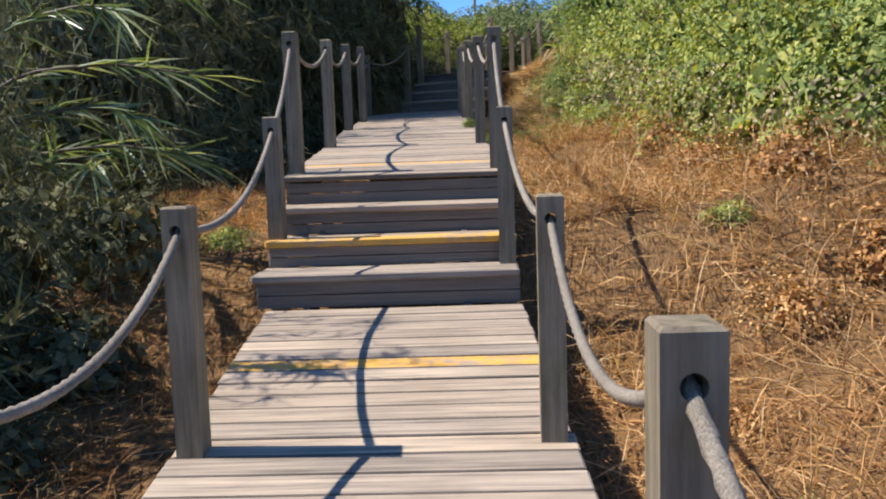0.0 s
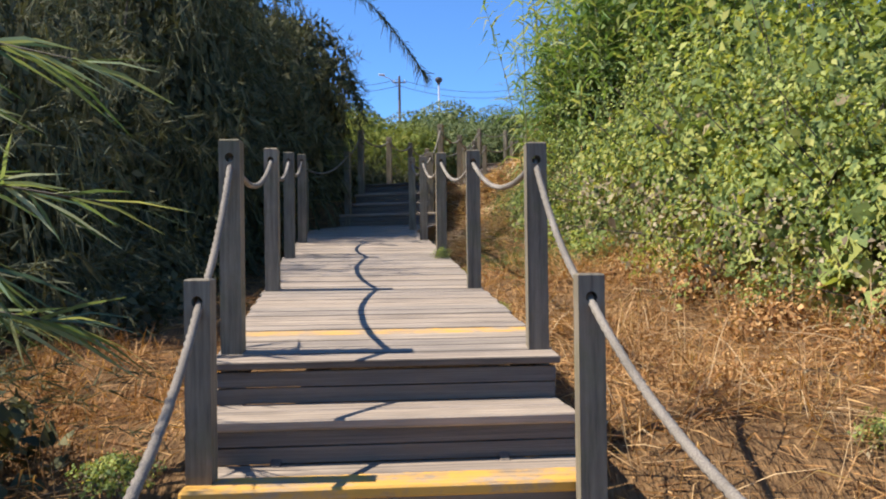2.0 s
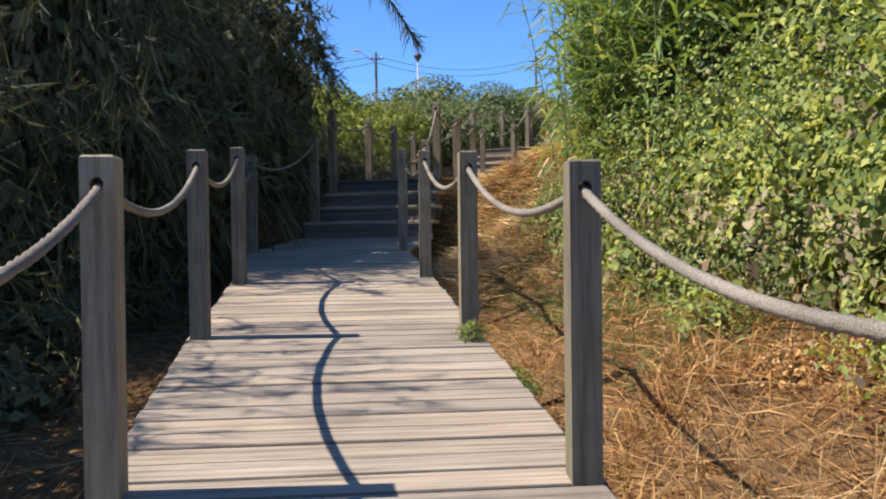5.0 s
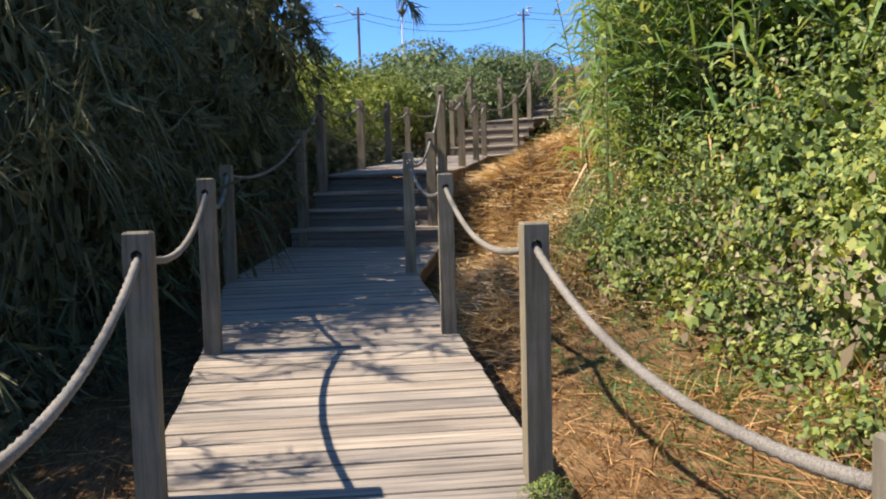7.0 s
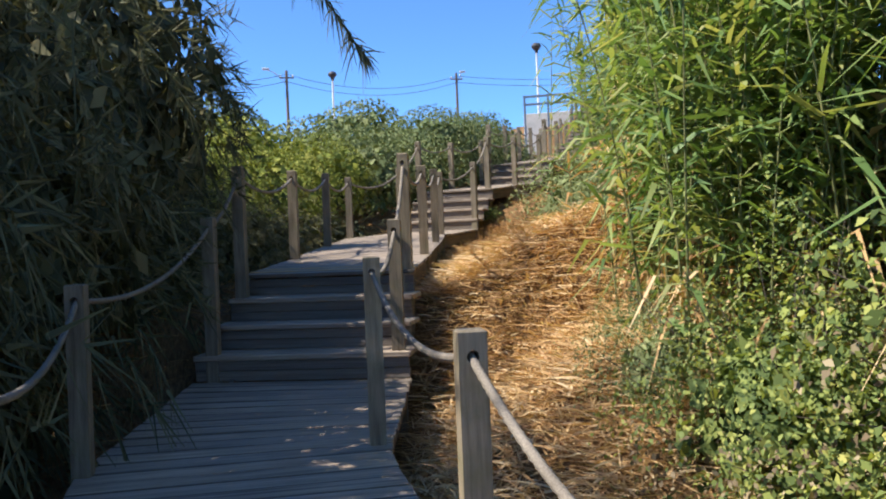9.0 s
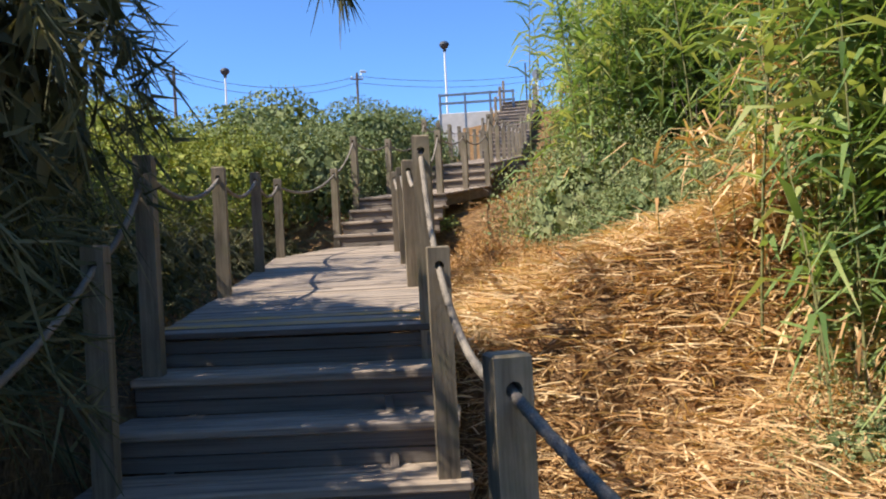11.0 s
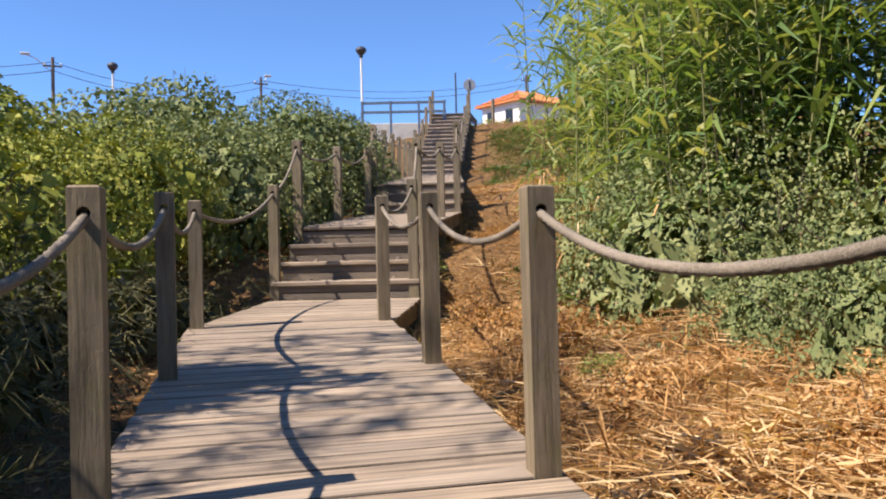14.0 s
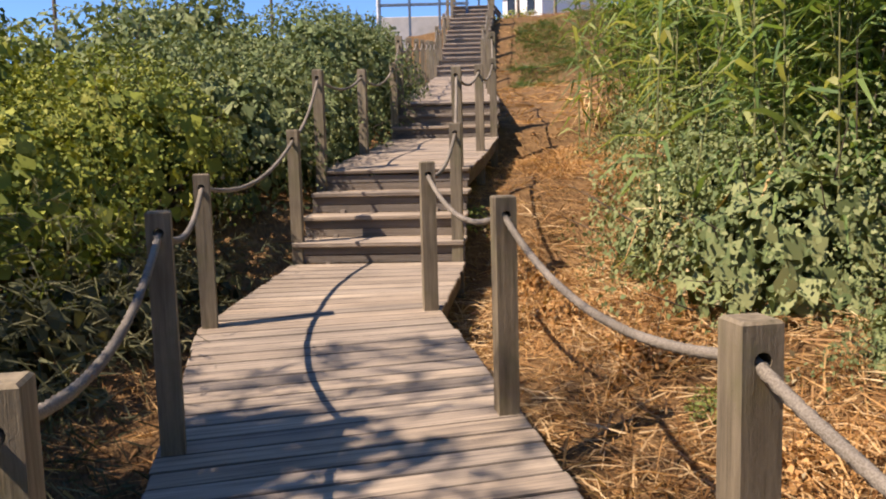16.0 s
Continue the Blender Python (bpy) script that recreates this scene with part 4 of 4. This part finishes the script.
# hedge past the second stairs
for i, (u, y, s) in enumerate([(-3.6, 19.4, 1.15), (-3.6, 20.9, 1.2), (-3.5, 22.3, 1.15), (-3.2, 23.7, 1.15), (-2.9, 25.0, 1.0)]):
    plant("olive_shrub", OLIVE, float(line_x(y)) + u, y, s, i, "yellow-green hedge shrub in full sun", "shrub", "hedge shrubs", sink=-0.25, tall=1.1)
for i, (u, y, s) in enumerate([(-4.9, 20.6, 1.05), (-5.0, 23.2, 1.15), (-4.9, 25.6, 1.2), (-6.9, 24.4, 1.3), (-6.9, 21.0, 1.2)]):
    plant("olive_shrub", FAR_HEDGE, float(line_x(y)) + u, y, s, 0, "yellow-green hedge shrub in full sun", "shrub", "hedge shrubs", sink=-0.25, tall=1.1)
for i, (u, y, s) in enumerate([(-2.45, 26.0, 1.1), (-2.35, 27.5, 1.15), (-2.3, 29.0, 1.2), (-2.3, 30.6, 1.25), (-2.4, 32.4, 1.25)]):
    plant("grey_hedge_shrub", HEDGE, float(line_x(y)) + u, y, s, i, "grey-green hedge shrub in full sun", "shrub", "hedge shrubs", sink=-0.05, tall=1.15)
for i, (u, y, s) in enumerate([(-4.3, 27.6, 1.3), (-4.6, 30.4, 1.35), (-7.2, 28.6, 1.45), (-2.6, 34.4, 1.3), (-2.6, 36.4, 1.2)]):
    plant("grey_hedge_shrub", FAR_HEDGE, float(line_x(y)) + u, y, s, 1, "grey-green hedge shrub in full sun", "shrub", "hedge shrubs", sink=-0.05, tall=1.15)
plant("reed_clump", REED, -1.75, 19.4, 0.36, 1, "low tuft of arching grass-like reed leaves in shade", "reeds", "reeds below the hedge", sink=0.0)
# boughs that hang into the sky
bough("hanging_bough", [(-2.4, 15.2, 6.3), (-1.3, 15.9, 6.75), (-0.2, 16.5, 6.35), (0.5, 16.8, 5.55), (0.9, 17.0, 5.0)], 5, 300, 0.2, 0.016, [MAT_DARK_LEAF, MAT_TWIG], "dark leafy bough drooping over the path", 0.6)

for i, (x, y, s) in enumerate([(0.76, 8.85, 0.3), (0.82, 7.15, 0.25), (-1.0, 4.75, 0.32)]):
    plant("weed", LOW_BRAMBLE, x, y, s, i, "small green weed at the edge of the planks", "weed", "weeds", sink=-0.33)
plant("weed", LOW_BRAMBLE, 0.6, 9.18, 0.17, 2, "small green weed growing up between the planks", "weed", "weeds", sink=float(ground_z(0.6, 9.18) - line_z(9.18)) - 0.01, tall=1.4)
# dry grass and straw
tagged(litter("dry_grass", 26000, (0.86, 5.0, -2, 12.5), 0.2, 0.010, [MAT_BROWN_STRAW], 0.55, 1, clump=0.5), "tangled dry brown grass on the bank", "dry grass", kind="stuff")
tagged(litter("dry_grass", 8000, (-4.2, -0.86, -2, 17), 0.26, 0.012, [MAT_BROWN_STRAW], 0.4, 2, clump=0.4), "matted dry brown grass beside the boardwalk", "dry grass", kind="stuff")
tagged(litter("dry_grass", 16000, (0.8, 4.5, 15.0, 27), 0.2, 0.009, [MAT_BROWN_STRAW], 0.6, 13, clump=0.5), "fine dry brown grass among the straw", "dry grass", kind="stuff")
tagged(litter("straw_litter", 14000, (0.8, 4.0, 12.0, 24), 0.26, 0.0105, [MAT_STRAW], 0.36, 3, clump=0.4, lift=0.06, seg=2), "pale straw litter of fallen reed leaves", "straw", kind="stuff")
tagged(litter("fallen_reed_leaves", 15000, (0.9, 3.6, 12.6, 18.2), 0.23, 0.0125, [MAT_PALE_STRAW], 0.4, 15, clump=0.4, lift=0.12, seg=2), "pale flat fallen reed leaves over the straw", "straw", kind="stuff")
tagged(litter("dry_grass", 7000, (-3.0, -0.8, 17, 30), 0.2, 0.012, [MAT_BROWN_STRAW], 0.5, 4), "dry brown grass below the hedge", "dry grass", kind="stuff")
tagged(litter("dry_grass", 8000, (0.8, 12, 26, 46), 0.3, 0.03, [MAT_BROWN_STRAW], 0.4, 5), "dry brown grass on the upper slope", "dry grass", kind="stuff")
tagged(litter("dry_stalks", 5500, (1.0, 4.8, -1, 9), 0.62, 0.006, [MAT_STRAW], 1.1, 6, clump=0.7, seg=2), "thin upright dry grass stalks", "dry grass", kind="stuff")
tagged(litter("dry_tufts", 15000, (1.0, 5.0, -1, 10.5), 0.34, 0.0075, [MAT_BROWN_STRAW], 1.0, 16, clump=0.9, seg=2), "dense tangled tufts of standing dry brown grass", "dry grass", kind="stuff")
tagged(litter("dry_tufts", 6000, (-3.2, -0.95, 2.5, 8), 0.3, 0.0075, [MAT_BROWN_STRAW], 1.0, 17, clump=0.9, seg=2), "tufts of standing dry grass beside the steps", "dry grass", kind="stuff")
tagged(litter("dry_tufts", 9000, (1.3, 4.6, 17.0, 27), 0.3, 0.008, [MAT_BROWN_STRAW], 1.0, 18, clump=0.9, seg=2), "tufts of standing dry grass on the slope", "dry grass", kind="stuff")
tagged(litter("green_grass", 10000, (1.8, 7.0, 37.5, 42.5), 0.4, 0.03, [MAT_GREEN_GRASS], 0.7, 7), "patch of short green ground cover on the slope", "grass", kind="stuff")
tagged(litter("green_grass", 2200, (1.5, 2.6, 9, 12.5), 0.22, 0.012, [MAT_GREEN_GRASS], 0.8, 8, clump=0.5), "green grass tufts below the brambles", "grass", kind="stuff")

# ---- things on the hill ----


def pole_mesh(name, h, r0, r1, mat, sides=8):
    V, F = tube([(0, 0, -1), (0, 0, h * 0.5), (0, 0, h)], [r0, (r0 + r1) / 2, r1], sides)
    return mesh_from(name, V, F, [mat], smooth=True)


def street_lamp(x, y, top, h):
    """White post with a dark globe-shaped head."""
    e = tagged(new("street_lamp"), "white street lamp post with a dark round head", "street lamp", "street lamps")
    e.matrix_basis = Matrix.Translation((x, y, top - h))
    part(e, "post", pole_mesh("lamp_post", h - 0.5, 0.07, 0.055, MAT_WHITE))
    bm = bmesh.new()
    bmesh.ops.create_uvsphere(bm, u_segments=16, v_segments=10, radius=0.30)
    for v in bm.verts:
        v.co.z = v.co.z * (0.75 if v.co.z > 0 else 0.95)
        if v.co.z < 0:
            v.co.xy *= 1 + v.co.z * 1.2
    me = bpy.data.meshes.new("lamp_head")
    bm.to_mesh(me)
    bm.free()
    me.materials.append(MAT_DARK_METAL)
    part(e, "head", me, Matrix.Translation((0, 0, h - 0.25)))
    part(e, "collar", mesh_from("lamp_collar", *tube([(0, 0, h - 0.65), (0, 0, h - 0.5)], [0.09, 0.11], 10), [MAT_DARK_METAL]))
    return e


def wooden_pole(x, y, top, h, arm):
    """Utility pole with a lamp arm and insulators."""
    e = tagged(new("utility_pole"), "dark wooden utility pole carrying wires", "utility pole", "utility poles")
    e.matrix_basis = Matrix.Translation((x, y, top - h))
    part(e, "shaft", pole_mesh("pole_shaft", h, 0.12, 0.09, MAT_BEAM))
    part(e, "crossarm", box_mesh("crossarm", (1.0, 0.08, 0.09), MAT_BEAM, 0.01, (0, 0, h - 0.5)))
    for dx in (-0.42, 0.42):
        part(e, "insulator", mesh_from("insulator", *tube([(dx, 0, h - 0.46), (dx, 0, h - 0.36), (dx, 0, h - 0.28)], [0.03, 0.05, 0.02], 8), [MAT_WHITE]))
    if arm:
        part(e, "lamp_arm", mesh_from("lamp_arm", *tube([(0, 0, h - 0.9), (arm * 0.6, 0, h - 0.15), (arm, 0, h + 0.1)], 0.03, 6), [MAT_METAL], smooth=True))
        part(e, "lamp_head", box_mesh("lamp_head_box", (0.5, 0.22, 0.14), MAT_METAL, 0.04, (arm, 0, h + 0.1)), None, "pale metal lamp head")
    return e


street_lamp(16.2, 58.0, 15.6, 6.5)
street_lamp(4.3, 65.8, 15.5, 6.5)
POLES = [(1.3, 68.0, 16.0, 8.0, -1.4), (14.8, 74.2, 17.2, 8.0, 0.5), (-14.0, 66.0, 16.0, 8.0, 0), (38.0, 76.0, 19.5, 8.0, 0)]
for p in POLES:
    wooden_pole(*p)
for (x0, y0, z0, _, _), (x1, y1, z1, _, _) in ((POLES[2], POLES[0]), (POLES[0], POLES[1]), (POLES[1], POLES[3])):
    for dz in (-0.25, -0.75):
        t = np.linspace(0, 1, 24)[:, None]
        P = np.array([x0, y0, z0 + dz]) * (1 - t) + np.array([x1, y1, z1 + dz]) * t
        P[:, 2] -= 1.0 * 4 * t[:, 0] * (1 - t[:, 0])
        tagged(new("overhead_wire", mesh_from("overhead_wire", *tube(P, 0.018, 4), [MAT_DARK_METAL])), "thin dark overhead wire between utility poles", "wire", "overhead wires")


def round_sign(x, y, z):
    e = tagged(new("road_sign"), "pale back of a round road sign on a thin pole", "road sign")
    e.matrix_basis = Matrix.Translation((x, y, z)) @ Matrix.Rotation(radians(-28), 4, "Z")
    part(e, "pole", mesh_from("sign_pole", *tube([(0, 0.04, -3.5), (0, 0.04, 0.3)], 0.03, 8), [MAT_METAL]))
    bm = bmesh.new()
    bmesh.ops.create_cone(bm, cap_ends=True, segments=28, radius1=0.24, radius2=0.24, depth=0.012, matrix=Matrix.Rotation(radians(90), 4, "X"))
    me = bpy.data.meshes.new("sign_plate")
    bm.to_mesh(me)
    bm.free()
    me.materials.append(MAT_SIGN)
    part(e, "plate", me)
    part(e, "bracket", box_mesh("sign_bracket", (0.06, 0.02, 0.34), MAT_DARK_METAL, 0.004, (0, -0.018, 0)))
    return e


round_sign(15.8, 45.0, 10.85)
thin = tagged(new("metal_pole", pole_mesh("metal_pole", 4.2, 0.04, 0.035, MAT_DARK_METAL)), "thin dark metal pole at the top of the stairs", "pole")
thin.matrix_basis = Matrix.Translation((15.8, 46.2, 7.4))


def rail_fence():
    """Horizontal bars on posts at the top of the slope."""
    a, b = Vector((11.2, 45.1, 0)), Vector((14.1, 43.75, 0))
    e = tagged(new("rail_fence"), "blue-grey fence of horizontal bars beside the upper stairs", "fence")
    d = (b - a).normalized()
    turn = Matrix.Rotation(math.atan2(d.y, d.x), 4, "Z")
    for z in (9.85, 9.5):
        part(e, "rail", box_mesh("fence_rail", ((b - a).length, 0.06, 0.1), MAT_BLUE_RAIL, 0.01), Matrix.Translation((a + b) / 2 + Vector((0, 0, z))) @ turn)
    for t in (0.02, 0.35, 0.68, 0.98):
        p = a.lerp(b, t)
        part(e, "post", box_mesh("fence_post", (0.09, 0.09, 2.6), MAT_BLUE_RAIL, 0.01), Matrix.Translation((p.x, p.y, 8.62)) @ turn)
    w = tagged(new("low_wall", box_mesh("low_wall", (3.2, 0.2, 1.9), MAT_CONCRETE, 0.02)), "low pale concrete wall behind the fence", "wall")
    w.matrix_basis = Matrix.Translation((12.9, 45.2, 8.25)) @ turn


rail_fence()


def house(x, y, floor, turn):
    """Small white house with a hipped orange tile roof."""
    e = tagged(new("house"), "small white house with orange tiled hip roof", "house")
    e.matrix_basis = Matrix.Translation((x, y, floor)) @ Matrix.Rotation(radians(turn), 4, "Z")
    w, d, h = 3.8, 7.4, 2.5
    part(e, "wall", box_mesh("house_wall", (w, d, h + 2), MAT_WHITE, 0.03, (0, 0, h / 2 - 1)))
    o, up = 0.4, 1.1
    run = w / 2 + o
    r = d / 2 + o - run
    V = [(-run, -d / 2 - o, h), (run, -d / 2 - o, h), (run, d / 2 + o, h), (-run, d / 2 + o, h), (0, -r, h + up), (0, r, h + up)]
    V += [(x0, y0, h - 0.12) for x0, y0, _ in V[:4]]
    part(e, "roof", mesh_from("house_roof", V, [(0, 1, 4), (1, 2, 5, 4), (2, 3, 5), (3, 0, 4, 5), (0, 6, 7, 1), (1, 7, 8, 2), (2, 8, 9, 3), (3, 9, 6, 0), (9, 8, 7, 6)], [MAT_ROOF]))
    s = Soup()
    for i in range(-6, 7):
        xx, yt = i * 0.35, -d / 2 - o
        reach = run - abs(xx)
        s.add(*tube([(xx, yt, h + 0.03), (xx, yt + reach, h + 0.03 + up / run * reach)], 0.06, 6), 0)
    for i in range(-11, 12):
        yy = i * 0.35
        reach = min(run, d / 2 + o - abs(yy))
        s.add(*tube([(run, yy, h + 0.03), (run - reach, yy, h + 0.03 + up / run * reach)], 0.06, 6), 0)
    part(e, "roof_tiles", s.mesh("roof_tiles", [MAT_ROOF]))
    for xx in (-1.0, 0.9):
        part(e, "window", box_mesh("house_window", (0.7, 0.06, 1.1), MAT_DARK_GLASS, 0.0, (xx, -d / 2 - 0.02, 1.4)))
        part(e, "sill", box_mesh("house_sill", (0.9, 0.16, 0.07), MAT_CONCRETE, 0.01, (xx, -d / 2 - 0.06, 0.82)))
    return e


house(34.4, 69.2, 12.75, -75)
for i, (x, y, s) in enumerate([(17.6, 48.0, 0.8), (19.2, 48.8, 0.7)]):
    plant("green_shrub", LOW_BRAMBLE, x, y, s * 2.4, i, "dark green shrub beside the road", "shrub", "shrubs by the road")
# wooden fence at the top
for k in range(5):
    p = tagged(new("fence_post", box_mesh("small_fence_post", (0.1, 0.1, 1.6), MAT_POST, 0.01)), "weathered wooden fence post at the road", "post", "road fence posts")
    fx, fy = 17.2 + 1.5 * k, 45.6 - 0.3 * k
    p.matrix_basis = Matrix.Translation((fx, fy, float(ground_z(fx, fy)) + 0.55))
